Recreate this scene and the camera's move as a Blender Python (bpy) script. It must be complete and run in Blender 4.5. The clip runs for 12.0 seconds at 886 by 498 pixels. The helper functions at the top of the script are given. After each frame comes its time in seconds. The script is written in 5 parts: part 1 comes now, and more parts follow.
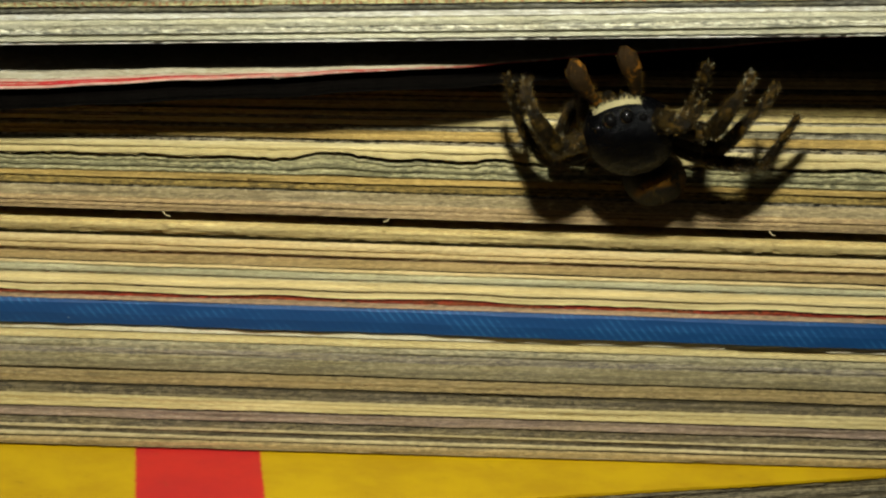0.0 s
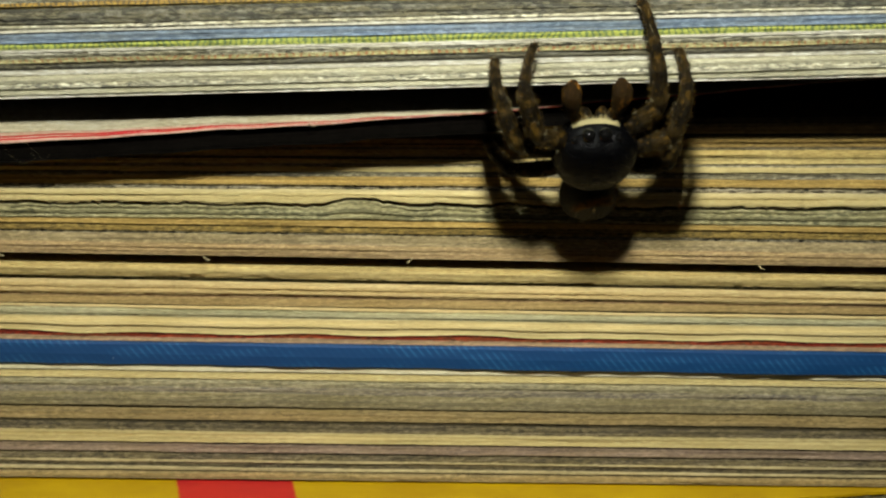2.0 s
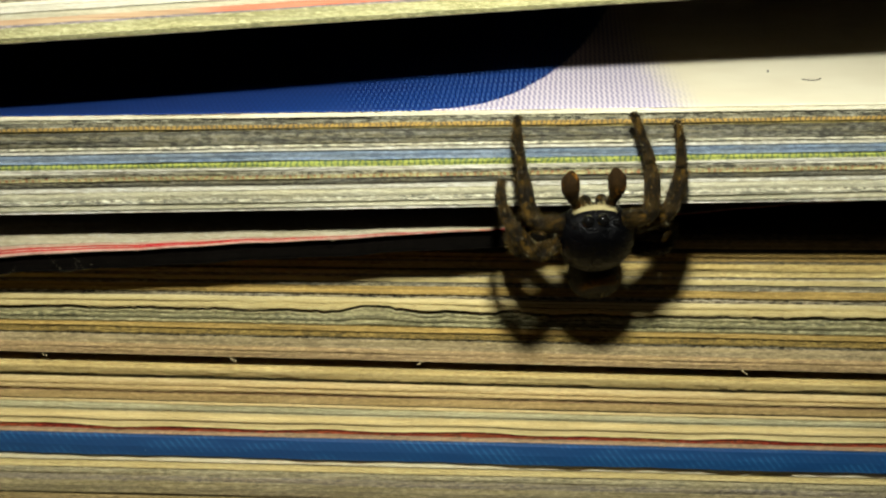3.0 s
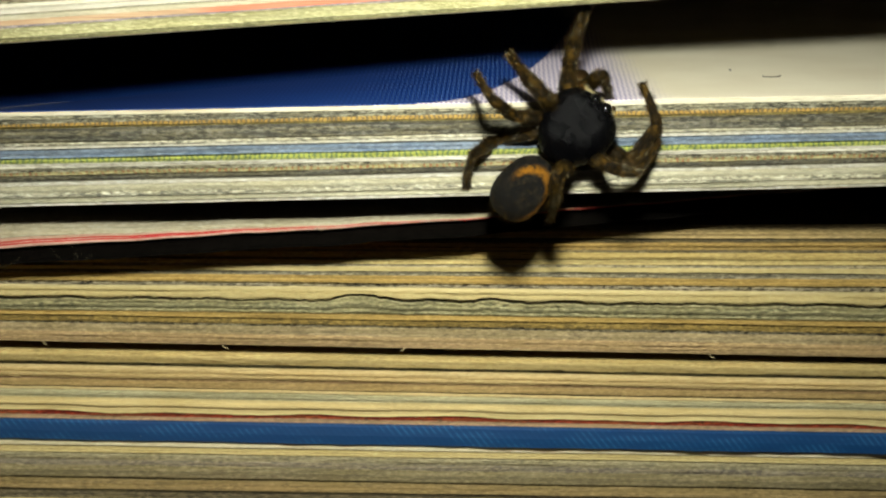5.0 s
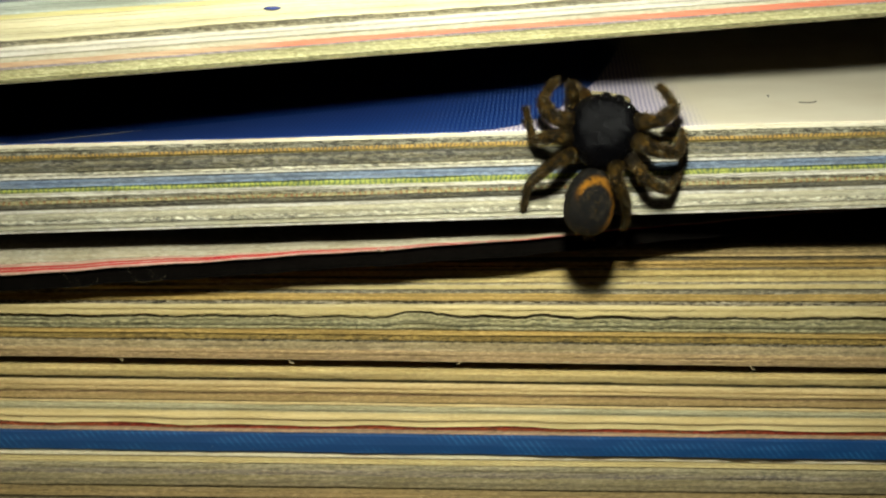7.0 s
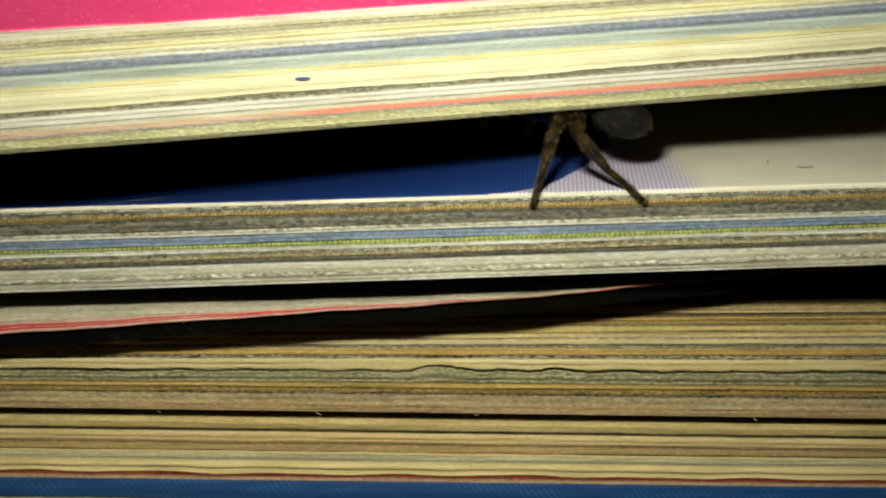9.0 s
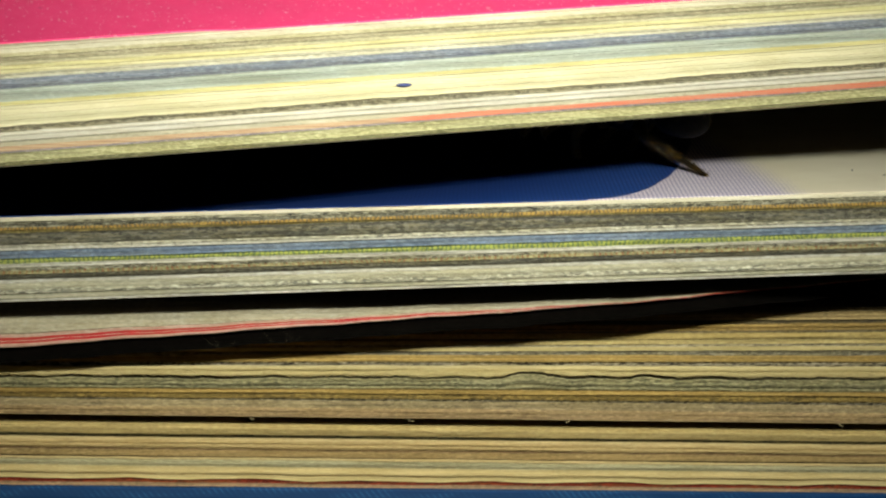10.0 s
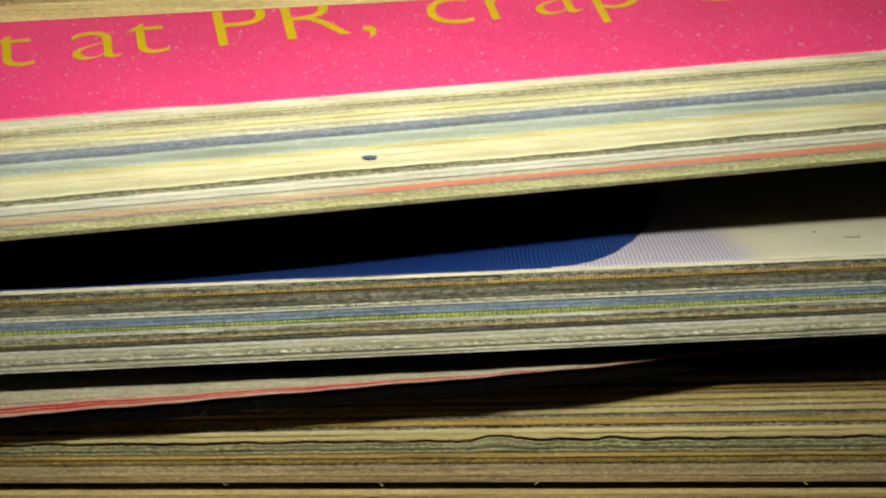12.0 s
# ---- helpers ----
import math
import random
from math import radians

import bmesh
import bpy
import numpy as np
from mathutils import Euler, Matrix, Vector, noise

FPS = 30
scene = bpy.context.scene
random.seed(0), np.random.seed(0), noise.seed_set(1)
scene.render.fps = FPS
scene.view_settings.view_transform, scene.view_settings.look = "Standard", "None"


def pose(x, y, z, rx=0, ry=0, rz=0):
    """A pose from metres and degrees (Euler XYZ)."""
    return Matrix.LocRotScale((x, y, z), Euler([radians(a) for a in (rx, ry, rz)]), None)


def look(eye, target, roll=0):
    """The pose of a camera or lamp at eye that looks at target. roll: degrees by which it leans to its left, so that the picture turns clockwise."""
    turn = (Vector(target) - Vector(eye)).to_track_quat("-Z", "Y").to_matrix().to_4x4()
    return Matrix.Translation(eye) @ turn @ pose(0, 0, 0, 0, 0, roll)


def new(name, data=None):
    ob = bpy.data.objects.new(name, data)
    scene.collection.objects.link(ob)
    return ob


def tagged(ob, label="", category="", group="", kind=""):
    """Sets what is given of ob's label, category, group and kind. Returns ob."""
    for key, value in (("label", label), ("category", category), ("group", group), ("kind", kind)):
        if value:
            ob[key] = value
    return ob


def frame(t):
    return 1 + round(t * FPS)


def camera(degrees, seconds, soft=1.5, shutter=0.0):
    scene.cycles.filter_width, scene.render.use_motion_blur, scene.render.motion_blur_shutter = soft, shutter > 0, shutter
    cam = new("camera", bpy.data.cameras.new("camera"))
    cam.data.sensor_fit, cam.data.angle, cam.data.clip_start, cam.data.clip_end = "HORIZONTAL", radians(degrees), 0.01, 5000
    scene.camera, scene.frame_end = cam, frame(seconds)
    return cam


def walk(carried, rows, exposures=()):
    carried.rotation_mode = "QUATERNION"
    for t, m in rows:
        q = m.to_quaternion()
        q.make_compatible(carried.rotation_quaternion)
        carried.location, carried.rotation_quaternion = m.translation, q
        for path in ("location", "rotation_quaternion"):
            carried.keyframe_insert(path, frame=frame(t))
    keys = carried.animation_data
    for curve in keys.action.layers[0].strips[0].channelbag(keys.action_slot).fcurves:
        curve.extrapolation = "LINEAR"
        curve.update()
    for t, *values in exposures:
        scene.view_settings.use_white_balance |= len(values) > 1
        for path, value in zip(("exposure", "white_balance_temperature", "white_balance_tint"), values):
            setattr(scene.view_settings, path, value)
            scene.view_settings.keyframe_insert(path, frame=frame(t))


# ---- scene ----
# The place is a stack of magazines seen from a hand's width; lengths below are in millimetres unless said.
MM = 0.001
cam = camera(22.0, 12.0, soft=2.3)
PATH = [
    (0.00, look((0.00229, -0.06936, 0.01991), (0.00414, 0.02384, -0.01628), 0.80)),
    (0.10, look((0.00224, -0.06931, 0.01956), (0.00361, 0.02424, -0.01571), 0.78)),
    (0.20, look((0.00218, -0.06926, 0.01921), (0.00436, 0.02446, -0.01554), 0.76)),
    (0.30, look((0.00213, -0.06921, 0.01886), (0.00438, 0.02481, -0.01505), 0.75)),
    (0.40, look((0.00207, -0.06916, 0.01851), (0.00518, 0.02516, -0.01451), 0.73)),
    (0.50, look((0.00202, -0.06911, 0.01816), (0.00448, 0.02548, -0.01418), 0.71)),
    (0.60, look((0.00177, -0.06992, 0.01817), (0.00321, 0.02530, -0.01229), 0.69)),
    (0.70, look((0.00151, -0.07073, 0.01818), (0.00291, 0.02478, -0.01133), 0.67)),
    (0.80, look((0.00126, -0.07153, 0.01819), (0.00300, 0.02389, -0.01157), 0.65)),
    (0.90, look((0.00100, -0.07234, 0.01820), (0.00387, 0.02310, -0.01144), 0.63)),
    (1.00, look((0.00075, -0.07315, 0.01821), (0.00570, 0.02248, -0.01060), 0.61)),
    (1.10, look((0.00056, -0.07351, 0.01797), (0.00786, 0.02221, -0.01004), 0.61)),
    (1.20, look((0.00036, -0.07387, 0.01773), (0.00848, 0.02185, -0.01004), 0.62)),
    (1.30, look((0.00017, -0.07423, 0.01748), (0.00832, 0.02153, -0.01015), 0.62)),
    (1.40, look((-0.00003, -0.07459, 0.01724), (0.00686, 0.02125, -0.01046), 0.63)),
    (1.50, look((-0.00022, -0.07495, 0.01700), (0.00661, 0.02066, -0.01151), 0.63)),
    (1.60, look((-0.00062, -0.07534, 0.01720), (0.00599, 0.01995, -0.01241), 0.61)),
    (1.70, look((-0.00103, -0.07573, 0.01739), (0.00595, 0.01914, -0.01347), 0.58)),
    (1.80, look((-0.00143, -0.07611, 0.01759), (0.00512, 0.01849, -0.01415), 0.56)),
    (1.90, look((-0.00184, -0.07650, 0.01778), (0.00438, 0.01846, -0.01294), 0.53)),
    (2.00, look((-0.00224, -0.07689, 0.01798), (0.00402, 0.01845, -0.01154), 0.51)),
    (2.10, look((-0.00216, -0.07758, 0.01869), (0.00358, 0.01754, -0.01161), 0.59)),
    (2.20, look((-0.00208, -0.07827, 0.01939), (0.00355, 0.01690, -0.01078), 0.67)),
    (2.30, look((-0.00200, -0.07897, 0.02010), (0.00341, 0.01650, -0.00917), 0.75)),
    (2.40, look((-0.00192, -0.07966, 0.02080), (0.00360, 0.01602, -0.00772), 0.83)),
    (2.50, look((-0.00184, -0.08035, 0.02151), (0.00424, 0.01525, -0.00716), 0.91)),
    (2.60, look((-0.00186, -0.08100, 0.02147), (0.00361, 0.01452, -0.00755), 0.90)),
    (2.70, look((-0.00188, -0.08165, 0.02143), (0.00320, 0.01405, -0.00706), 0.89)),
    (2.80, look((-0.00191, -0.08230, 0.02140), (0.00278, 0.01364, -0.00635), 0.89)),
    (2.90, look((-0.00193, -0.08295, 0.02136), (0.00283, 0.01323, -0.00554), 0.88)),
    (3.00, look((-0.00195, -0.08360, 0.02132), (0.00316, 0.01270, -0.00511), 0.87)),
    (3.10, look((-0.00205, -0.08386, 0.02124), (0.00345, 0.01243, -0.00514), 0.86)),
    (3.20, look((-0.00215, -0.08411, 0.02116), (0.00415, 0.01200, -0.00566), 0.86)),
    (4.80, look((-0.00376, -0.08820, 0.01985), (0.00364, 0.00854, -0.00434), 0.77)),
    (4.90, look((-0.00386, -0.08845, 0.01977), (0.00342, 0.00840, -0.00401), 0.77)),
    (5.00, look((-0.00396, -0.08871, 0.01969), (0.00381, 0.00810, -0.00413), 0.76)),
    (5.10, look((-0.00376, -0.08906, 0.01998), (0.00400, 0.00757, -0.00458), 0.62)),
    (5.20, look((-0.00356, -0.08941, 0.02026), (0.00337, 0.00733, -0.00409), 0.48)),
    (5.30, look((-0.00335, -0.08976, 0.02055), (0.00311, 0.00730, -0.00264), 0.34)),
    (5.40, look((-0.00315, -0.09011, 0.02083), (0.00298, 0.00691, -0.00264), 0.20)),
    (5.50, look((-0.00295, -0.09046, 0.02112), (0.00291, 0.00649, -0.00271), 0.06)),
    (5.60, look((-0.00333, -0.09066, 0.02104), (0.00266, 0.00623, -0.00298), 0.11)),
    (5.70, look((-0.00371, -0.09086, 0.02096), (0.00225, 0.00608, -0.00289), 0.16)),
    (5.80, look((-0.00410, -0.09105, 0.02087), (0.00239, 0.00594, -0.00258), 0.22)),
    (5.90, look((-0.00448, -0.09125, 0.02079), (0.00275, 0.00569, -0.00267), 0.27)),
    (6.00, look((-0.00486, -0.09145, 0.02071), (0.00282, 0.00535, -0.00320), 0.32)),
    (6.10, look((-0.00529, -0.09150, 0.02076), (0.00264, 0.00522, -0.00340), 0.35)),
    (6.20, look((-0.00573, -0.09155, 0.02080), (0.00201, 0.00521, -0.00324), 0.38)),
    (6.30, look((-0.00616, -0.09159, 0.02085), (0.00150, 0.00509, -0.00353), 0.42)),
    (6.40, look((-0.00660, -0.09164, 0.02089), (0.00090, 0.00499, -0.00373), 0.45)),
    (6.50, look((-0.00703, -0.09169, 0.02094), (0.00072, 0.00501, -0.00333), 0.48)),
    (6.60, look((-0.00656, -0.09211, 0.02104), (0.00092, 0.00475, -0.00267), 0.41)),
    (6.70, look((-0.00610, -0.09253, 0.02113), (0.00118, 0.00448, -0.00204), 0.34)),
    (6.80, look((-0.00563, -0.09294, 0.02123), (0.00189, 0.00411, -0.00164), 0.26)),
    (6.90, look((-0.00517, -0.09336, 0.02132), (0.00140, 0.00371, -0.00179), 0.19)),
    (7.00, look((-0.00470, -0.09378, 0.02142), (0.00106, 0.00326, -0.00205), 0.12)),
    (7.10, look((-0.00476, -0.09409, 0.02141), (0.00113, 0.00312, -0.00131), 0.11)),
    (7.20, look((-0.00483, -0.09439, 0.02141), (0.00121, 0.00295, -0.00068), 0.11)),
    (8.80, look((-0.00583, -0.09932, 0.02130), (0.00010, -0.00148, 0.00155), -0.01)),
    (8.90, look((-0.00589, -0.09962, 0.02130), (0.00009, -0.00169, 0.00201), -0.01)),
    (9.00, look((-0.00595, -0.09993, 0.02129), (-0.00015, -0.00204, 0.00172), -0.02)),
    (9.10, look((-0.00677, -0.09994, 0.02111), (-0.00046, -0.00211, 0.00144), 0.04)),
    (9.20, look((-0.00759, -0.09995, 0.02093), (-0.00081, -0.00200, 0.00204), 0.10)),
    (9.30, look((-0.00840, -0.09997, 0.02075), (-0.00112, -0.00197, 0.00228), 0.16)),
    (9.40, look((-0.00922, -0.09998, 0.02057), (-0.00148, -0.00201, 0.00212), 0.22)),
    (9.50, look((-0.01004, -0.09999, 0.02039), (-0.00212, -0.00200, 0.00210), 0.28)),
    (9.60, look((-0.01077, -0.10001, 0.02024), (-0.00263, -0.00189, 0.00279), 0.27)),
    (9.70, look((-0.01149, -0.10004, 0.02009), (-0.00311, -0.00187, 0.00301), 0.26)),
    (9.80, look((-0.01222, -0.10006, 0.01995), (-0.00369, -0.00189, 0.00296), 0.26)),
    (9.90, look((-0.01294, -0.10009, 0.01980), (-0.00432, -0.00196, 0.00256), 0.25)),
    (10.00, look((-0.01367, -0.10011, 0.01965), (-0.00469, -0.00209, 0.00200), 0.24)),
    (10.10, look((-0.01381, -0.10016, 0.01941), (-0.00454, -0.00216, 0.00184), 0.23)),
    (10.20, look((-0.01395, -0.10021, 0.01918), (-0.00456, -0.00219, 0.00174), 0.23)),
    (10.30, look((-0.01409, -0.10025, 0.01894), (-0.00432, -0.00224, 0.00174), 0.22)),
    (10.40, look((-0.01423, -0.10030, 0.01871), (-0.00425, -0.00224, 0.00187), 0.22)),
    (10.50, look((-0.01437, -0.10035, 0.01847), (-0.00429, -0.00224, 0.00198), 0.21)),
    (10.60, look((-0.01475, -0.09999, 0.01832), (-0.00465, -0.00189, 0.00178), 0.22)),
    (10.70, look((-0.01514, -0.09963, 0.01817), (-0.00508, -0.00160, 0.00117), 0.22)),
    (10.80, look((-0.01552, -0.09927, 0.01801), (-0.00512, -0.00132, 0.00077), 0.23)),
    (10.90, look((-0.01591, -0.09891, 0.01786), (-0.00535, -0.00098, 0.00064), 0.23)),
    (11.00, look((-0.01629, -0.09855, 0.01771), (-0.00515, -0.00059, 0.00100), 0.24)),
    (11.10, look((-0.01594, -0.09899, 0.01820), (-0.00490, -0.00091, 0.00211), 0.17)),
    (11.20, look((-0.01558, -0.09942, 0.01870), (-0.00461, -0.00125, 0.00316), 0.10)),
    (11.30, look((-0.01523, -0.09986, 0.01919), (-0.00393, -0.00170, 0.00381), 0.03)),
    (11.40, look((-0.01487, -0.10029, 0.01969), (-0.00405, -0.00216, 0.00379), -0.04)),
    (11.50, look((-0.01452, -0.10073, 0.02018), (-0.00419, -0.00259, 0.00399), -0.11)),
    (11.60, look((-0.01402, -0.10092, 0.02059), (-0.00432, -0.00273, 0.00436), -0.17)),
    (11.70, look((-0.01353, -0.10111, 0.02100), (-0.00406, -0.00289, 0.00480), -0.23)),
    (11.80, look((-0.01303, -0.10131, 0.02142), (-0.00381, -0.00310, 0.00498), -0.30)),
    (11.90, look((-0.01254, -0.10150, 0.02183), (-0.00341, -0.00332, 0.00522), -0.36)),
    (12.00, look((-0.01204, -0.10169, 0.02224), (-0.00327, -0.00352, 0.00536), -0.42)),
]
EXPOSURES = [(0.0, 0.0), (0.5, 0.16), (1.0, 0.12), (1.5, 0.04), (2.0, -0.3), (3.0, -0.1), (5.0, -0.72), (6.0, -0.68), (7.0, -0.66), (9.0, -0.86), (9.5, -0.86), (10.5, -0.8), (11.0, -0.78), (12.0, -0.82)]
walk(cam, PATH, EXPOSURES)

# ---- light: one small hand lamp that is carried above the lens, and a faint fill added to lift the darks ----
world = bpy.data.worlds.new("faint_fill")
scene.world = world
world.use_nodes = True
world.node_tree.nodes["Background"].inputs["Color"].default_value = (1.0, 0.88, 0.68, 1)
world.node_tree.nodes["Background"].inputs["Strength"].default_value = 0.08

LAMP_GLOW, LAMP_RGB, LAMP_R = 2060.0, (0.985, 1.0, 0.88), 1.8
# seconds, then where the lamp's glass is and the height at which it is aimed
LAMP_WAY = [(0.0, 4.5, -32.0, 31.0, -3.0), (0.5, 4.5, -32.0, 31.0, 1.0), (0.7, 4.5, -32.0, 31.0, 1.0), (1.0, 4.5, -32.0, 29.0, 0.5), (1.5, 4.2, -32.0, 26.2, -1.5), (2.0, 4.0, -32.0, 26.0, 0.0), (2.5, 4.0, -33.0, 28.0, 1.5), (3.0, 4.0, -33.5, 27.6, 2.0),
            (4.0, 4.0, -31.0, 22.2, 2.5), (5.0, 4.0, -29.0, 18.6, 3.0), (6.0, 3.6, -29.0, 18.1, 3.5), (6.5, 3.2, -29.0, 18.5, 3.5), (7.0, 2.8, -29.5, 19.5, 3.5), (8.0, 1.4, -31.0, 19.8, 4.0), (9.0, 0.2, -32.0, 20.0, 4.5), (9.5, -1.4, -32.0, 20.0, 4.5),
            (10.5, -3.4, -32.0, 20.4, 4.5), (11.0, -3.2, -32.0, 20.8, 5.0), (11.5, -3.4, -32.0, 23.2, 7.0), (12.0, -3.4, -32.0, 25.6, 8.0)]


# ---- materials ----
def lin(r, g, b):
    """A linear colour from 0 to 255 values, dimmed throughout to weaken bounced light."""
    f = lambda v: 0.64 * ((v / 255 / 12.92) if v <= 10 else ((v / 255 + 0.055) / 1.055) ** 2.4)
    return (f(r), f(g), f(b), 1.0)


class Nodes:
    """A short way to write a node tree."""

    def __init__(self, name):
        self.mat = bpy.data.materials.new(name)
        self.mat.use_nodes = True
        self.t = self.mat.node_tree
        self.bsdf = self.t.nodes["Principled BSDF"]
        co = self.t.nodes.new("ShaderNodeTexCoord")
        self.co = self.vec("MULTIPLY", co.outputs["Object"], (1000, 1000, 1000))

    def link(self, a, b):
        self.t.links.new(a, b)

    def put(self, sock, v):
        if isinstance(v, bpy.types.NodeSocket):
            self.link(v, sock)
        else:
            sock.default_value = v

    def vec(self, op, a, b):
        n = self.t.nodes.new("ShaderNodeVectorMath")
        n.operation = op
        self.put(n.inputs[0], a)
        self.put(n.inputs[1], b)
        return n.outputs[0]

    def math(self, op, a, b=0.0, c=0.0):
        n = self.t.nodes.new("ShaderNodeMath")
        n.operation = op
        self.put(n.inputs[0], a)
        self.put(n.inputs[1], b)
        self.put(n.inputs[2], c)
        return n.outputs[0]

    def noise(self, scale, detail=3.0, rough=0.55, off=0.0):
        """Noise over millimetres, with its own scale along x, y and z."""
        v = self.vec("MULTIPLY", self.co, scale)
        if off:
            v = self.vec("ADD", v, (off, off * 1.7, off * 0.6))
        n = self.t.nodes.new("ShaderNodeTexNoise")
        self.put(n.inputs["Vector"], v)
        n.inputs["Scale"].default_value = 1.0
        n.inputs["Detail"].default_value = detail
        n.inputs["Roughness"].default_value = rough
        return n.outputs["Fac"]

    def ramp(self, x, lo, hi, a=0.0, b=1.0):
        n = self.t.nodes.new("ShaderNodeMapRange")
        n.interpolation_type = "SMOOTHSTEP"
        for k, v in zip(("Value", "From Min", "From Max", "To Min", "To Max"), (x, lo, hi, a, b)):
            self.put(n.inputs[k], v)
        return n.outputs["Result"]

    def mix(self, f, a, b, blend="MIX"):
        n = self.t.nodes.new("ShaderNodeMix")
        n.data_type, n.blend_type = "RGBA", blend
        self.put(n.inputs[0], f)
        self.put(n.inputs[6], a)
        self.put(n.inputs[7], b)
        return n.outputs[2]

    def xyz(self):
        n = self.t.nodes.new("ShaderNodeSeparateXYZ")
        self.link(self.co, n.inputs[0])
        return n.outputs

    def each(self):
        return self.t.nodes.new("ShaderNodeObjectInfo").outputs["Random"]

    def bump(self, height, strength, mm):
        n = self.t.nodes.new("ShaderNodeBump")
        n.inputs["Strength"].default_value = strength
        n.inputs["Distance"].default_value = mm * MM
        self.put(n.inputs["Height"], height)
        self.link(n.outputs[0], self.bsdf.inputs["Normal"])

    def done(self, colour, rough, spec=0.3, metal=0.0):
        self.put(self.bsdf.inputs["Base Color"], colour)
        self.put(self.bsdf.inputs["Roughness"], rough)
        self.put(self.bsdf.inputs["Specular IOR Level"], spec)
        self.put(self.bsdf.inputs["Metallic"], metal)
        return self.mat


made_materials = {}


def paper(rgb, ink=0.35, ink_rgb=(40, 40, 38), dots=None, streak=0.3):
    """The cut edge of sheets: faint streaks along the cut, blots of print ink where pictures run to the edge, each sheet a little different."""
    key = (rgb, ink, ink_rgb, dots, streak)
    if key in made_materials:
        return made_materials[key]
    n = Nodes("paper_edge")
    base = lin(*rgb)
    long_streak = n.noise((0.10, 0.6, 7.0), 3, 0.5, 3.1)
    patch = n.noise((0.55, 0.5, 5.0), 3, 0.55, 9.4)
    blot = n.noise((3.8, 3.2, 14.0), 4, 0.62, 12.7)
    burr = n.noise((11.0, 9.0, 17.0), 2, 0.5, 1.4)
    tint = n.noise((0.4, 0.4, 6.0), 3, 0.55, 33.0)
    dirt = n.noise((0.35, 0.3, 1.2), 3, 0.5, 21.0)
    low = 1 - streak * 0.65
    col = n.mix(n.ramp(long_streak, 0.36, 0.64), n.mix(1.0, base, (low, low, low * 0.97, 1), "MULTIPLY"), n.mix(1.0, base, (1.06, 1.05, 1.03, 1), "MULTIPLY"))
    col = n.mix(n.ramp(tint, 0.40, 0.62, 0.0, 0.10 + 0.22 * ink), col, n.mix(0.5, base, lin(196, 176, 96)))
    where = n.ramp(patch, 0.36, 0.58, 0.35, 1.0)
    col = n.mix(n.math("MULTIPLY", where, n.math("MULTIPLY", n.ramp(blot, 0.48, 0.565), 0.05 + ink * 0.9)), col, lin(*ink_rgb))
    col = n.mix(n.math("MULTIPLY", n.ramp(blot, 0.37, 0.44, 1.0, 0.0), min(0.9, 0.08 + 0.8 * ink)), col, lin(*[min(246, int(c * 1.14 + 20)) for c in rgb]))
    col = n.mix(n.math("MULTIPLY", n.ramp(burr, 0.54, 0.66), 0.06 + 0.28 * ink), col, n.mix(1.0, base, (0.45, 0.44, 0.41, 1), "MULTIPLY"))
    # fine dark lines painted in as the gaps between sheets
    sheet = n.noise((0.10, 0.4, 24.0), 2, 0.5, 17.0)
    col = n.mix(n.math("MULTIPLY", n.ramp(sheet, 0.56, 0.64), min(0.75, 0.02 + 0.7 * ink)), col, n.mix(1.0, base, (0.30, 0.29, 0.26, 1), "MULTIPLY"))
    if dots:
        pitch, dot_rgb, share = dots
        x = n.xyz()[0]
        wob = n.noise((0.8, 1.0, 4.0), 3, 0.6, 5.0)
        ph = n.math("MULTIPLY", n.math("ADD", x, n.math("MULTIPLY", wob, pitch * 2.2)), 2 * math.pi / pitch)
        on = n.ramp(n.math("ADD", n.math("SINE", ph), n.math("MULTIPLY", n.math("SUBTRACT", blot, 0.5), 4.0)), share - 0.4, share + 0.4)
        col = n.mix(n.math("MULTIPLY", on, 0.8), col, lin(*dot_rgb))
    col = n.mix(n.ramp(dirt, 0.3, 0.75), col, n.mix(1.0, col, (0.88, 0.86, 0.80, 1), "MULTIPLY"))
    one = n.ramp(n.each(), 0.0, 1.0, 0.84 - 0.24 * ink, 1.06 + 0.14 * ink)
    grey = n.t.nodes.new("ShaderNodeCombineColor")
    for k in range(3):
        n.put(grey.inputs[k], one)
    col = n.mix(1.0, col, grey.outputs[0], "MULTIPLY")
    n.bump(n.math("ADD", n.math("MULTIPLY", blot, -0.7), n.math("MULTIPLY", burr, 0.5)), 0.5 + 0.4 * min(1.0, ink), 0.06)
    made_materials[key] = n.done(col, 0.82, 0.2)
    return made_materials[key]


